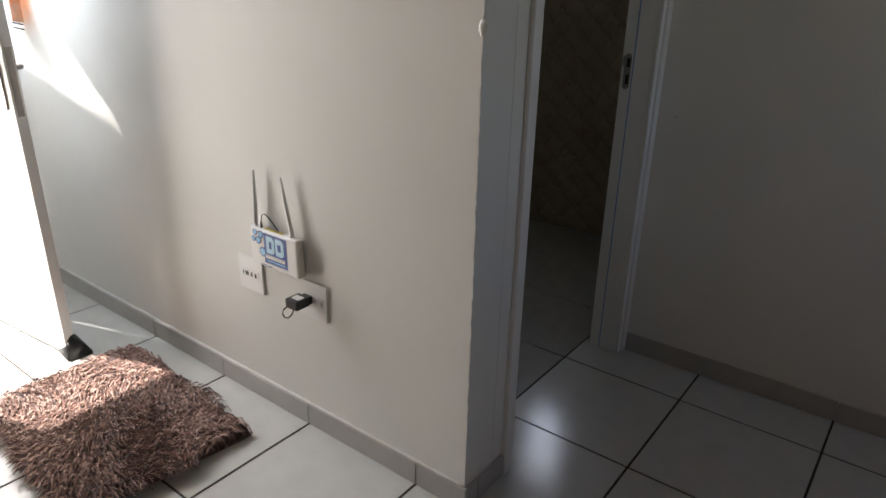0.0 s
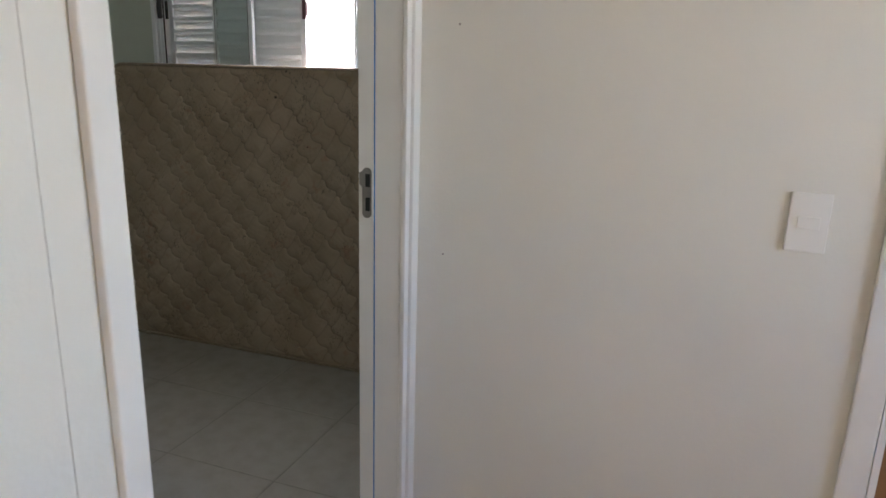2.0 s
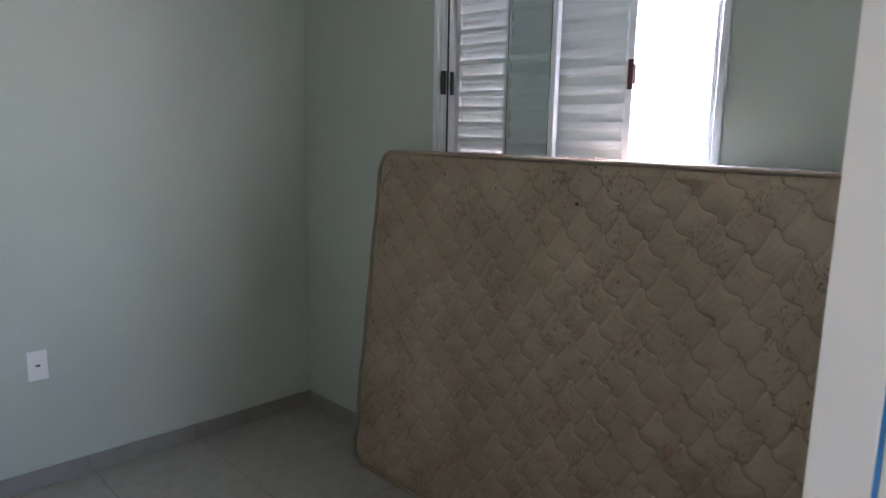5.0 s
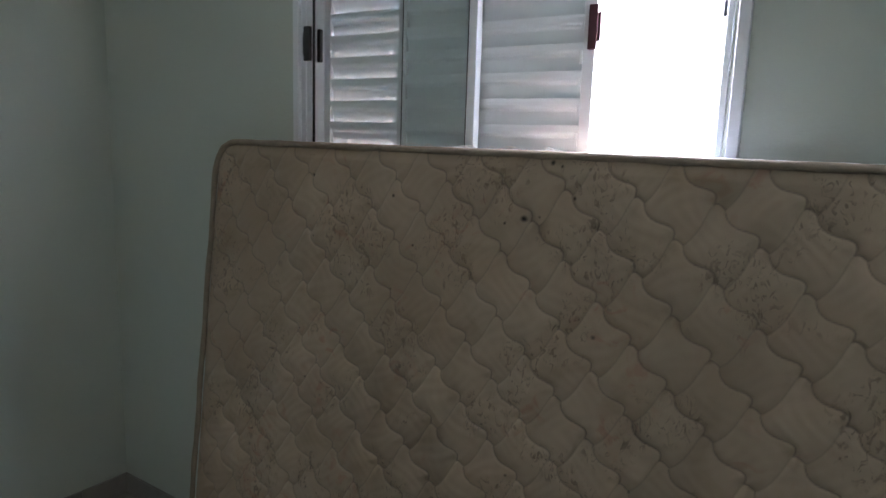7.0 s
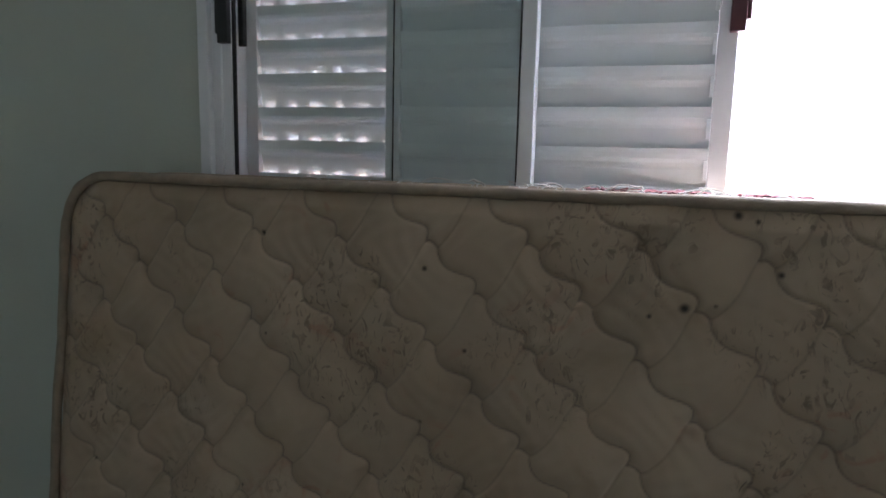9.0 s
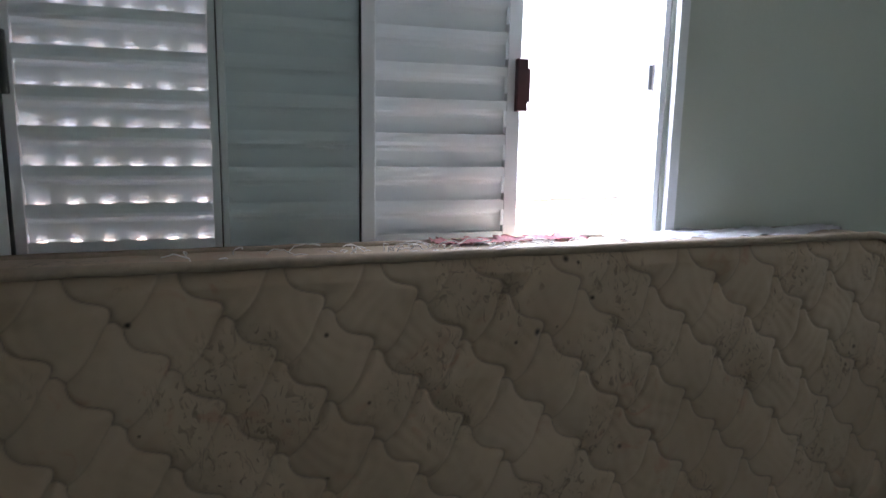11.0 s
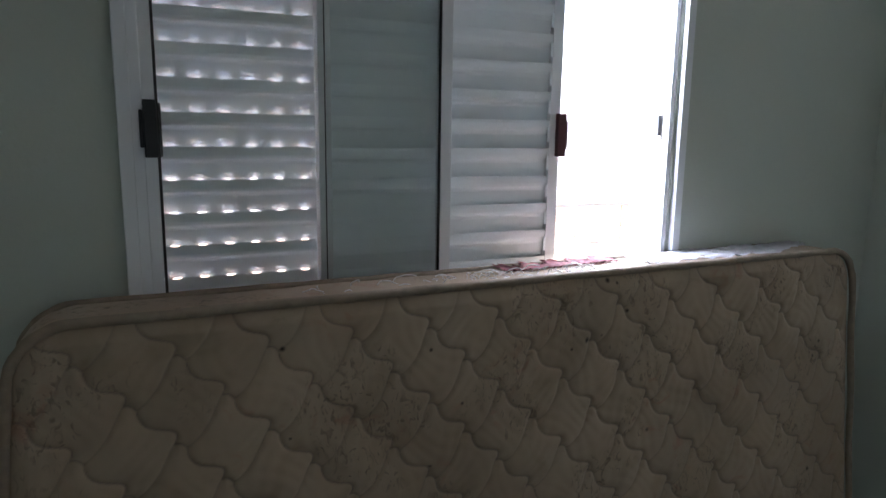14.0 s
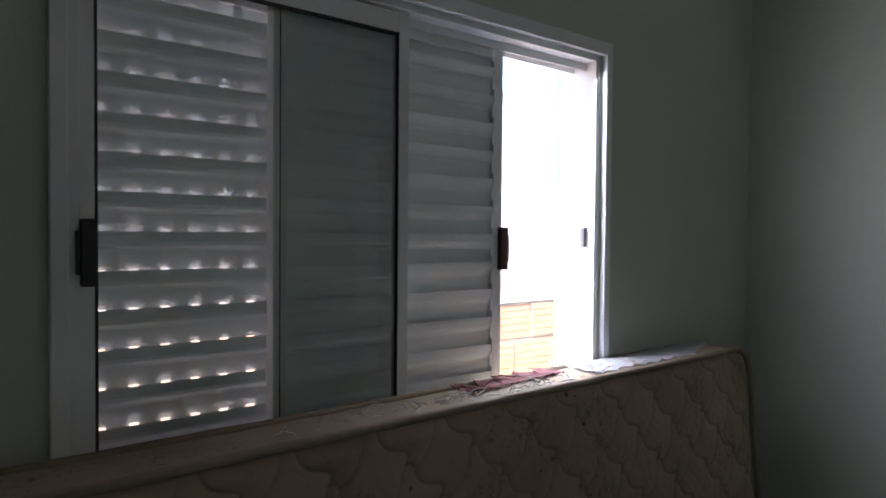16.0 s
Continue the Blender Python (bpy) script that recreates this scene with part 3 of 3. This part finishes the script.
    tail = q + bez((-0.010, -0.008), (-0.016, -0.048), 2 * b - a - q)
    inv = np.linalg.inv(np.stack([a, b], 1))
    co = inv @ np.stack([u, v])
    fr = co - np.floor(co)
    x = fr[0] * a[0] + fr[1] * b[0]
    y = fr[0] * a[1] + fr[1] * b[1]
    out = []
    for line in (np.concatenate([hook, hump[::3]]), tail):
        best = np.full(u.shape, 9.0)
        for i in (-1, 0, 1, 2):
            for j in (-2, -1, 0, 1):
                o = i * a + j * b
                for px, py in line:
                    best = np.minimum(best, (x - px - o[0]) ** 2 + (y - py - o[1]) ** 2)
        out.append(np.sqrt(best))
    return out


def mattress_material():
    m = bpy.data.materials.new("quilted_ticking")
    m.use_nodes = True
    nt = m.node_tree
    L, N = nt.links, nt.nodes
    b = N["Principled BSDF"]
    b.inputs["Roughness"].default_value = 0.72
    co = N.new("ShaderNodeTexCoord")

    def noise_of(scale, detail, dist=0.0, stretch=(1, 1, 1)):
        mp = N.new("ShaderNodeMapping")
        mp.inputs["Scale"].default_value = stretch
        n = N.new("ShaderNodeTexNoise")
        n.inputs["Scale"].default_value, n.inputs["Detail"].default_value, n.inputs["Distortion"].default_value = scale, detail, dist
        L.new(co.outputs["Object"], mp.inputs["Vector"])
        L.new(mp.outputs[0], n.inputs["Vector"])
        return n.outputs["Fac"]

    def ranged(sock, lo, hi, t0=0.0, t1=1.0):
        r = N.new("ShaderNodeMapRange")
        for k, val in zip(("From Min", "From Max", "To Min", "To Max"), (lo, hi, t0, t1)):
            r.inputs[k].default_value = val
        L.new(sock, r.inputs["Value"])
        return r.outputs[0]

    def mul(a, c):
        x = N.new("ShaderNodeMath")
        x.operation = "MULTIPLY"
        L.new(a, x.inputs[0])
        L.new(c, x.inputs[1])
        return x.outputs[0]

    def mixed(fac, a, c):
        x = N.new("ShaderNodeMix")
        x.data_type = "RGBA"
        L.new(fac, x.inputs["Factor"])
        if isinstance(a, tuple):
            x.inputs["A"].default_value = (*a, 1)
        else:
            L.new(a, x.inputs["A"])
        x.inputs["B"].default_value = (*c, 1)
        return x.outputs["Result"]
    col = mixed(ranged(noise_of(3.0, 4), 0.35, 0.65), (0.31, 0.235, 0.16), (0.38, 0.295, 0.21))
    sprig = mul(ranged(noise_of(62, 6, 1.9, (1, 1, 0.6)), 0.53, 0.64), ranged(noise_of(6.5, 2), 0.50, 0.58))
    col = mixed(mul(sprig, ranged(noise_of(60, 2), 0.3, 0.6, 0.25, 0.75)), col, (0.125, 0.094, 0.065))
    rose = mul(ranged(noise_of(18, 3, 1.5), 0.55, 0.66), ranged(noise_of(4.5, 2, 0.4), 0.52, 0.62, 0, 0.45))
    col = mixed(rose, col, (0.30, 0.14, 0.09))
    col = mixed(ranged(noise_of(5.5, 5, 1.0), 0.58, 0.74, 0, 0.55), col, (0.23, 0.17, 0.10))
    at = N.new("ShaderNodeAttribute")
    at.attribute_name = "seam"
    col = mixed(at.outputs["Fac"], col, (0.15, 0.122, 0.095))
    sp = N.new("ShaderNodeAttribute")
    sp.attribute_name = "burn"
    col = mixed(sp.outputs["Fac"], col, (0.02, 0.015, 0.01))
    L.new(col, b.inputs["Base Color"])
    wv = N.new("ShaderNodeTexNoise")
    wv.inputs["Scale"].default_value = 700
    L.new(co.outputs["Object"], wv.inputs["Vector"])
    bp = N.new("ShaderNodeBump")
    bp.inputs["Strength"].default_value, bp.inputs["Distance"].default_value = 0.25, 0.001
    L.new(wv.outputs["Fac"], bp.inputs["Height"])
    L.new(bp.outputs[0], b.inputs["Normal"])
    return m


TICKING = mattress_material()


def rounded(x, z, x0, x1, z0, z1, r):
    """How far inside a rounded rectangle a place is."""
    cx, cz = (x0 + x1) / 2, (z0 + z1) / 2
    qx, qz = np.abs(x - cx) - ((x1 - x0) / 2 - r), np.abs(z - cz) - ((z1 - z0) / 2 - r)
    return r - (np.hypot(np.maximum(qx, 0), np.maximum(qz, 0)) + np.minimum(np.maximum(qx, qz), 0))


def rim(x0, x1, z0, z1, r, n=10, step=0.04):
    out = []
    for cx, cz, a0 in ((x1 - r, z1 - r, 0), (x0 + r, z1 - r, 90), (x0 + r, z0 + r, 180), (x1 - r, z0 + r, 270)):
        arc = [(cx + r * math.cos(radians(a0 + 90 * k / n)), cz + r * math.sin(radians(a0 + 90 * k / n))) for k in range(n + 1)]
        if out:
            p, q = Vector(out[-1]), Vector(arc[0])
            k = max(1, int((q - p).length / step))
            out += [tuple(p.lerp(q, i / k)) for i in range(1, k)]
        out += arc
    p, q = Vector(out[-1]), Vector(out[0])
    k = max(1, int((q - p).length / step))
    return out + [tuple(p.lerp(q, i / k)) for i in range(1, k)]


def mattress():
    lean = math.atan2(0.050, MH)
    e = empty("mattress", (0, 2.2395, 0.0), "old stained beige quilted mattress leaning upright against the window wall", "mattress")
    e.rotation_euler = (-lean, 0, 0.0135)
    R = 0.075
    nx, nz = 800, 616
    xs, zs = np.linspace(MX0 + 0.001, MX1 - 0.001, nx), np.linspace(0.001, MH - 0.001, nz)
    X, Z = np.meshgrid(xs, zs)
    flat = lambda q: q.ravel()
    x, z = flat(X).copy(), flat(Z).copy()
    ins = rounded(x, z, MX0, MX1, 0, MH, R)
    # squeeze the grid's corners into the rounded outline
    out = ins < 0
    cx = np.clip(x, MX0 + R, MX1 - R)
    cz = np.clip(z, R, MH - R)
    l = np.hypot(x - cx, z - cz) + 1e-9
    x[out] = (cx + (x - cx) / l * R)[out]
    z[out] = (cz + (z - cz) / l * R)[out]
    ins = np.maximum(rounded(x, z, MX0, MX1, 0, MH, R), 0)
    wob = 0.004
    u = x + wob * (np.sin(z * 9 + 1) - np.sin(1.349 * 9 + 1))
    v = z + wob * (np.sin(x * 8 + 2) - np.sin(-1.283 * 8 + 2))
    d, d2 = quilt(u - (-1.283), v - 1.349)
    lump = 0.75 + 0.25 * np.sin(x * 31 + 1.3 * np.sin(z * 23)) * np.sin(z * 27 + 1.1 * np.sin(x * 19))
    puff = lump * (0.0100 * (1 - np.exp(-(d / 0.018) ** 1.2)) + 0.0055 * (1 - np.exp(-(d2 / 0.016) ** 1.2))) + 0.0026 * (1 - np.exp(-(d / 0.0028) ** 2)) + 0.0018 * (1 - np.exp(-(d2 / 0.0026) ** 2))
    puff += 0.0007 * np.sin(x * 173 + 3 * np.sin(z * 41)) * np.sin(z * 149 + 3 * np.sin(x * 37))
    edge = np.clip(ins / 0.009, 0, 1)
    y = -(puff * np.clip(ins / 0.030, 0, 1) + 0.0045 * np.sqrt(edge)) - 0.006 * np.sin(np.clip((x - MX0) / (MX1 - MX0), 0, 1) * math.pi) + 0.009
    y += 0.004 * np.sin(x * 5.1 + 0.7) * np.sin(z * 4.3)
    me = bpy.data.meshes.new("front_panel")
    idx = np.arange(nx * nz).reshape(nz, nx)
    quads = np.stack([idx[:-1, :-1], idx[:-1, 1:], idx[1:, 1:], idx[1:, :-1]], -1).reshape(-1, 4)
    me.from_pydata(np.stack([sag(x, z), y, z], 1).tolist(), [], quads.tolist())
    me.polygons.foreach_set("use_smooth", [True] * len(me.polygons))
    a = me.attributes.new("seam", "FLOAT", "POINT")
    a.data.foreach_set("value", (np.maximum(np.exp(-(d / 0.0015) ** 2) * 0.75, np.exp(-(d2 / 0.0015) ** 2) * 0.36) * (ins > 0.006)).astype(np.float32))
    burn = np.zeros(len(x))
    for sx, sz, r in SPOTS:
        burn = np.maximum(burn, np.clip(1.4 - np.hypot(x - sx, z - sz) / (r * 0.0007), 0, 1))
    rr = random.Random(4)
    for _ in range(22):
        sx, sz, r = rr.uniform(MX0, MX1), rr.uniform(0.1, MH), rr.uniform(2, 4.5)
        burn = np.maximum(burn, 0.8 * np.clip(1.4 - np.hypot(x - sx, z - sz) / (r * 0.001), 0, 1))
    a = me.attributes.new("burn", "FLOAT", "POINT")
    a.data.foreach_set("value", burn.astype(np.float32))
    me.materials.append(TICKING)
    f = new("front_panel", me)
    f.parent = e
    # back panel and side band
    ring = rim(MX0, MX1, 0, MH, R)
    bm = bmesh.new()
    rows = []
    rr = random.Random(2)
    for k, yy in enumerate((0.008, 0.030, 0.060, 0.090, 0.115, MT - 0.012)):
        bulge = 0.006 * math.sin(math.pi * k / 5)
        row = []
        for i, (px, pz) in enumerate(ring):
            c = Vector((min(max(px, MX0 + R), MX1 - R), min(max(pz, R), MH - R)))
            n = (Vector((px, pz)) - c)
            n = n.normalized() if n.length > 1e-6 else Vector((0, 0))
            w = bulge + (rr.uniform(-0.0015, 0.0015) if 0 < k < 5 else 0) - 0.002
            w = min(w, 0.0) if pz < 0.02 else w
            row.append(bm.verts.new((sag(px + n.x * w, pz), yy, max(pz + n.y * w, 0.0))))
        rows.append(row)
    n = len(ring)
    for r0, r1 in zip(rows, rows[1:]):
        for i in range(n):
            bm.faces.new((r0[i], r0[(i + 1) % n], r1[(i + 1) % n], r1[i]))
    bm.faces.new(rows[-1])
    bmesh.ops.recalc_face_normals(bm, faces=bm.faces)
    part("side_band", bm, TICKING, e, "faded beige side band, grimy at the top", True)
    for yy in (-0.004, MT - 0.012):
        pts = [(sag(px, pz), yy + 0.0015 * math.sin(i * 0.9), max(pz, 0.004)) for i, (px, pz) in enumerate(ring)]
        part("piping", tube(pts, [0.0078 + 0.0006 * math.sin(i * 2.1) for i in range(len(pts))], 8, closed=True), TAPE, e, "ribbed beige edge piping", True)
    return e


mattress()


def torn_cloth():
    """Torn bits of ticking and loose threads on the mattress's top edge."""
    rr = random.Random(11)
    nx, ny = 60, 8
    bm = bmesh.new()
    g = []
    for i in range(nx + 1):
        row = []
        for j in range(ny + 1):
            px = -1.31 + 0.28 * i / nx
            w = 0.05 + 0.02 * math.sin(i * 0.5) + 0.012 * math.sin(i * 1.7)
            py = 2.325 + w * j / ny + 0.02 * i / nx
            row.append(bm.verts.new((px, py, 1.3525 + 0.003 * abs(math.sin(i * 0.8 + j)) + rr.uniform(0, 0.004))))
        g.append(row)
    for i in range(nx):
        for j in range(ny):
            bm.faces.new((g[i][j], g[i + 1][j], g[i + 1][j + 1], g[i][j + 1]))
    r = bmesh.ops.solidify(bm, geom=bm.faces[:], thickness=0.002)
    ob = part("torn_cloth", bm, RED, None, "crumpled strip of torn red cloth lying on top of the mattress", True)
    tagged(ob, category="cloth")
    # pale quilted lining, bared where the ticking is torn away
    bm = bmesh.new()
    g = []
    for i in range(97):
        px = -0.985 + 0.56 * i / 96
        fade = min(1.0, (96 - i) / 30)
        row = []
        for j in range(15):
            w = 0.098 * (0.35 + 0.65 * fade) + 0.005 * math.sin(i * 0.7)
            py = 2.399 - w * j / 14
            seam = 0.0045 * abs(math.sin(math.pi * (px * 21 + 0.15 * math.sin(j * 0.6)))) ** 0.4
            row.append(bm.verts.new((px, py, 1.3512 + seam + 0.002 * math.sin(j * 1.1 + i * 0.23) + rr.uniform(0, 0.0012))))
        g.append(row)
    for i in range(96):
        for j in range(14):
            bm.faces.new((g[i][j], g[i + 1][j], g[i + 1][j + 1], g[i][j + 1]))
    bmesh.ops.solidify(bm, geom=bm.faces[:], thickness=0.002)
    tagged(part("torn_lining", bm, LINING, None, "pale quilted lining bared along the torn top of the mattress", True), category="cloth")
    bm = bmesh.new()
    for k in range(70):
        x0 = rr.gauss(-1.27, 0.16)
        y0 = rr.uniform(2.297, 2.34)
        pts = [Vector((x0, y0, 1.351))]
        dx, dz = rr.uniform(-0.008, 0.008), rr.uniform(0.001, 0.006)
        for s in range(6):
            pts.append(pts[-1] + Vector((dx + rr.uniform(-0.005, 0.005), rr.uniform(-0.004, 0.003), dz - s * 0.0016)))
            pts[-1].z = max(pts[-1].z, 1.350)
        t = tube(pts, 0.0010, 4)
        me = bpy.data.meshes.new("t")
        t.to_mesh(me)
        t.free()
        bm.from_mesh(me)
        bpy.data.meshes.remove(me)
    ob = part("loose_threads", bm, THREAD, None, "frayed white threads along the torn top edge of the mattress")
    tagged(ob, category="threads", kind="stuff")


torn_cloth()


# ---- rug ----
def rug():
    """A shaggy rug: a backing and a dense pile of bent yarn strands."""
    c = [Vector((-0.705, -0.165)), Vector((-1.415, -0.115)), Vector((-1.50, -0.62)), Vector((-0.77, -0.68))]
    e = empty("rug", (c[0].x * 0.5 + c[2].x * 0.5, c[0].y * 0.5 + c[2].y * 0.5, 0), "shaggy brown pile rug with pale highlights on the tiled floor", "rug")
    o = Vector(e.location)
    bm = bmesh.new()
    lo = [bm.verts.new((p.x - o.x, p.y - o.y, 0.001)) for p in c]
    hi = [bm.verts.new((p.x - o.x, p.y - o.y, 0.012)) for p in c]
    bm.faces.new(lo)
    bm.faces.new(hi[::-1])
    for i in range(4):
        bm.faces.new((lo[i], hi[i], hi[(i + 1) % 4], lo[(i + 1) % 4]))
    bmesh.ops.recalc_face_normals(bm, faces=bm.faces)
    part("backing", bm, RUG, e)
    rr = np.random.RandomState(5)
    n = 15000
    s, t = rr.rand(n) * 1.02 - 0.01, rr.rand(n) * 1.02 - 0.01
    P = [np.array(p) for p in c]
    base = (P[0][None] * ((1 - s) * (1 - t))[:, None] + P[1][None] * (s * (1 - t))[:, None] + P[2][None] * (s * t)[:, None] + P[3][None] * ((1 - s) * t)[:, None]) - np.array((o.x, o.y))
    flow = 5.6 + 1.1 * np.sin(base[:, 0] * 9 + 1.3 * np.sin(base[:, 1] * 11)) + 0.8 * np.sin(base[:, 1] * 13 + 2) + rr.normal(0, 0.45, n)
    ln, h = 0.038 + 0.024 * rr.rand(n), 0.024 + 0.022 * rr.rand(n)
    wd = 0.0021 + 0.0012 * rr.rand(n)
    dx, dy = np.cos(flow), np.sin(flow)
    verts, faces = [], []
    prof = ((0.0, 0.0, 1.0), (0.25, 0.62, 1.0), (0.62, 0.95, 0.85), (1.0, 0.72, 0.3))
    allv = np.zeros((n, 4, 3, 3))
    for k, (a, b, w) in enumerate(prof):
        cx, cy, cz = base[:, 0] + dx * ln * a, base[:, 1] + dy * ln * a, 0.008 + h * b
        for q in range(3):
            ang = q * math.tau / 3
            ox, oz = math.cos(ang), math.sin(ang)
            allv[:, k, q, 0] = cx - dy * wd * w * ox
            allv[:, k, q, 1] = cy + dx * wd * w * ox
            allv[:, k, q, 2] = cz + wd * w * oz
    verts = allv.reshape(-1, 3)
    one = []
    for k in range(3):
        for q in range(3):
            one.append((k * 3 + q, k * 3 + (q + 1) % 3, (k + 1) * 3 + (q + 1) % 3, (k + 1) * 3 + q))
    F = (np.array(one)[None] + (np.arange(n) * 12)[:, None, None]).reshape(-1, 4)
    me = bpy.data.meshes.new("pile")
    me.from_pydata(verts.tolist(), [], F.tolist())
    me.polygons.foreach_set("use_smooth", [True] * len(me.polygons))
    m = RUG.copy()
    m.name = "rug_pile"
    nt = m.node_tree
    geo = nt.nodes.new("ShaderNodeNewGeometry")
    cr = nt.nodes.new("ShaderNodeValToRGB")
    cr.color_ramp.elements[0].color, cr.color_ramp.elements[1].color = (0.050, 0.020, 0.014, 1), (0.52, 0.35, 0.28, 1)
    mid = cr.color_ramp.elements.new(0.6)
    mid.color = (0.20, 0.092, 0.062, 1)
    nt.links.new(geo.outputs["Random Per Island"], cr.inputs["Fac"])
    nt.links.new(cr.outputs["Color"], nt.nodes["Principled BSDF"].inputs["Base Color"])
    nt.nodes["Principled BSDF"].inputs["Sheen Weight"].default_value = 0.3
    me.materials.append(m)
    ob = new("pile", me)
    ob.parent = e
    tagged(ob, kind="stuff")


rug()


# ---- yard outside the window ----
def brick_wall():
    e = empty("garden_wall", (0.6, 4.05, -0.13), "unplastered boundary wall of orange hollow clay bricks in the sun", "wall")
    o = Vector(e.location)
    x0, x1, zt = -5.0, 5.0, 2.55
    part("mortar_bed", boxes((x0 - o.x, x1 - o.x, 0.008, 0.10, 0, zt)), MORTAR, e)
    bm = bmesh.new()
    for k in range(5):
        za = k * 0.038
        box(bm, 0, 0.278, 0.0, 0.03, za + 0.0015, za + 0.0365, bevel=0.002, seg=1)
    me = bpy.data.meshes.new("brick")
    bm.to_mesh(me)
    bm.free()
    me.materials.append(BRICK)
    coat = boxes((x0 - o.x, x1 - o.x, -0.006, 0.0078, 1.391, zt), bevel=0.002, seg=1)
    part("render_coat", coat, MORTAR, e, "pale cement render on the upper wall")
    near, far = [], []
    for r in range(7):
        for c in range(-17, 17):
            px = c * 0.29 + (-0.047 if r % 2 else 0.082)
            (near if -1.8 < px < 2.0 else far).append((px, r * 0.2 - 0.017))
    rr = random.Random(3)
    for px, pz in near:
        b = new("brick", me)
        b.parent = e
        b.location = (px, rr.uniform(-0.003, 0.003), pz + 0.006)
    bm = bmesh.new()
    for px, pz in far:
        box(bm, px, px + 0.278, 0, 0.02, max(pz, 0.0) + 0.006, pz + 0.196)
    tagged(part("brick_rest", bm, BRICK, e), kind="stuff")


brick_wall()


def curtain():
    """A short hanging cloth with a fringe in the far corner of the living room."""
    e = empty("curtain", (-2.17, -0.049, 1.13), "orange and white flowered curtain with a dark beaded fringe", "curtain")
    cloth = material("flowered_cloth", (0.80, 0.62, 0.50), 0.85, grain=14, var=0.1, bump=0.2, tint=(0.75, 0.30, 0.10))
    bm = bmesh.new()
    cols = []
    for i in range(25):
        a = i / 24
        px, py = -0.055 + 0.13 * a, 0.030 - 0.018 * a + 0.008 * math.sin(a * 20)
        cols.append([bm.verts.new((px, py, z)) for z in (0.03, 0.2, 0.5, 0.9, 1.2)])
    for c0, c1 in zip(cols, cols[1:]):
        for j in range(4):
            bm.faces.new((c0[j], c1[j], c1[j + 1], c0[j + 1]))
    bmesh.ops.solidify(bm, geom=bm.faces[:], thickness=0.002)
    part("cloth", bm, cloth, e, smooth=True)
    bm = bmesh.new()
    for row in (0, 1):
        for i in range(12):
            a = i / 11
            bmesh.ops.create_icosphere(bm, subdivisions=1, radius=0.0045, matrix=Matrix.Translation((-0.055 + 0.13 * a, 0.030 - 0.018 * a, 0.024 - row * 0.018)))
    tagged(part("fringe", bm, BLACK, e, "dark beads of the fringe"))


curtain()


# ---- baseboards and floor tiles ----
def skirting(name, p, q, nrm, phase, label, mat=None):
    """Tile strips of 0.45 m along a wall from p to q, standing on the side nrm."""
    p, q, nrm = Vector(p), Vector(q), Vector(nrm)
    d = (q - p)
    L = d.length
    d.normalize()
    e = empty(name, (p.x, p.y, 0), label, "baseboard", kind="structure")
    e.rotation_euler = (0, 0, math.atan2(d.y, d.x))
    side = 1 if d.x * nrm.y - d.y * nrm.x > 0 else -1
    cuts = [0.0]
    s = phase % 0.45
    while s < L:
        if s > 0.005:
            cuts.append(s)
        s += 0.45
    cuts.append(L)
    cache = {}
    for a, b in zip(cuts, cuts[1:]):
        w = round(b - a - 0.003, 4)
        if w < 0.005:
            continue
        if w not in cache:
            y0, y1 = sorted((side * 0.0005, side * 0.0105))
            bm = boxes((0, w, y0, y1, 0.0005, 0.0745), bevel=0.0012, seg=1)
            me = bpy.data.meshes.new("skirting_tile")
            bm.to_mesh(me)
            bm.free()
            me.materials.append(mat or SKIRT)
            cache[w] = me
        t = new("skirting_tile", cache[w])
        t.parent = e
        t.location = (a + 0.0015, 0, 0)


SK = "grey tile baseboard strips with thin joints"
skirting("baseboard_1", (-2.4, 0), (0.0105, 0), (0, -1), 0.437, SK)
skirting("baseboard_2", (0, 0.0), (0, 0.1795), (1, 0), 0.5, SK)
skirting("baseboard_3", (-0.009, 1.112), (0.936, 1.112), (0, -1), 0.292, SK)
skirting("baseboard_4", (X_LEFT, 0.13), (X_LEFT, Y_WIN), (1, 0), 0.3, SK, SKIRT_SHADED)
skirting("baseboard_5", (X_LEFT + 0.011, Y_WIN), (-0.1455, Y_WIN), (0, -1), 0.2, SK, SKIRT_SHADED)
skirting("baseboard_6", (-0.1342, 1.06), (-0.1342, Y_WIN - 0.011), (-1, 0), 0.2, SK, SKIRT_SHADED)
skirting("baseboard_7", (-2.4, -3.6), (-2.4, -1.07), (1, 0), 0.2, SK)


def tiles():
    bm = boxes((0.0035, 0.4450, 0.0035, 0.4455, -0.010, 0.0), bevel=0.0012, seg=1)
    me = bpy.data.meshes.new("tile")
    bm.to_mesh(me)
    bm.free()
    me.materials.append(TILE)
    rr = random.Random(8)
    # Shaded copy of the same tile, its colour darkened for the dim bedroom.
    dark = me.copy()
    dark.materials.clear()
    dark.materials.append(TILE_SHADED)
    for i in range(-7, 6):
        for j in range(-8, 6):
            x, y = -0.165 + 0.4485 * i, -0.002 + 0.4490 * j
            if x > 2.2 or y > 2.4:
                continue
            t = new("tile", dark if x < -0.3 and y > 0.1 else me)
            t.parent = floor
            t.location = (x, y, rr.uniform(-0.0004, 0.0))


tiles()
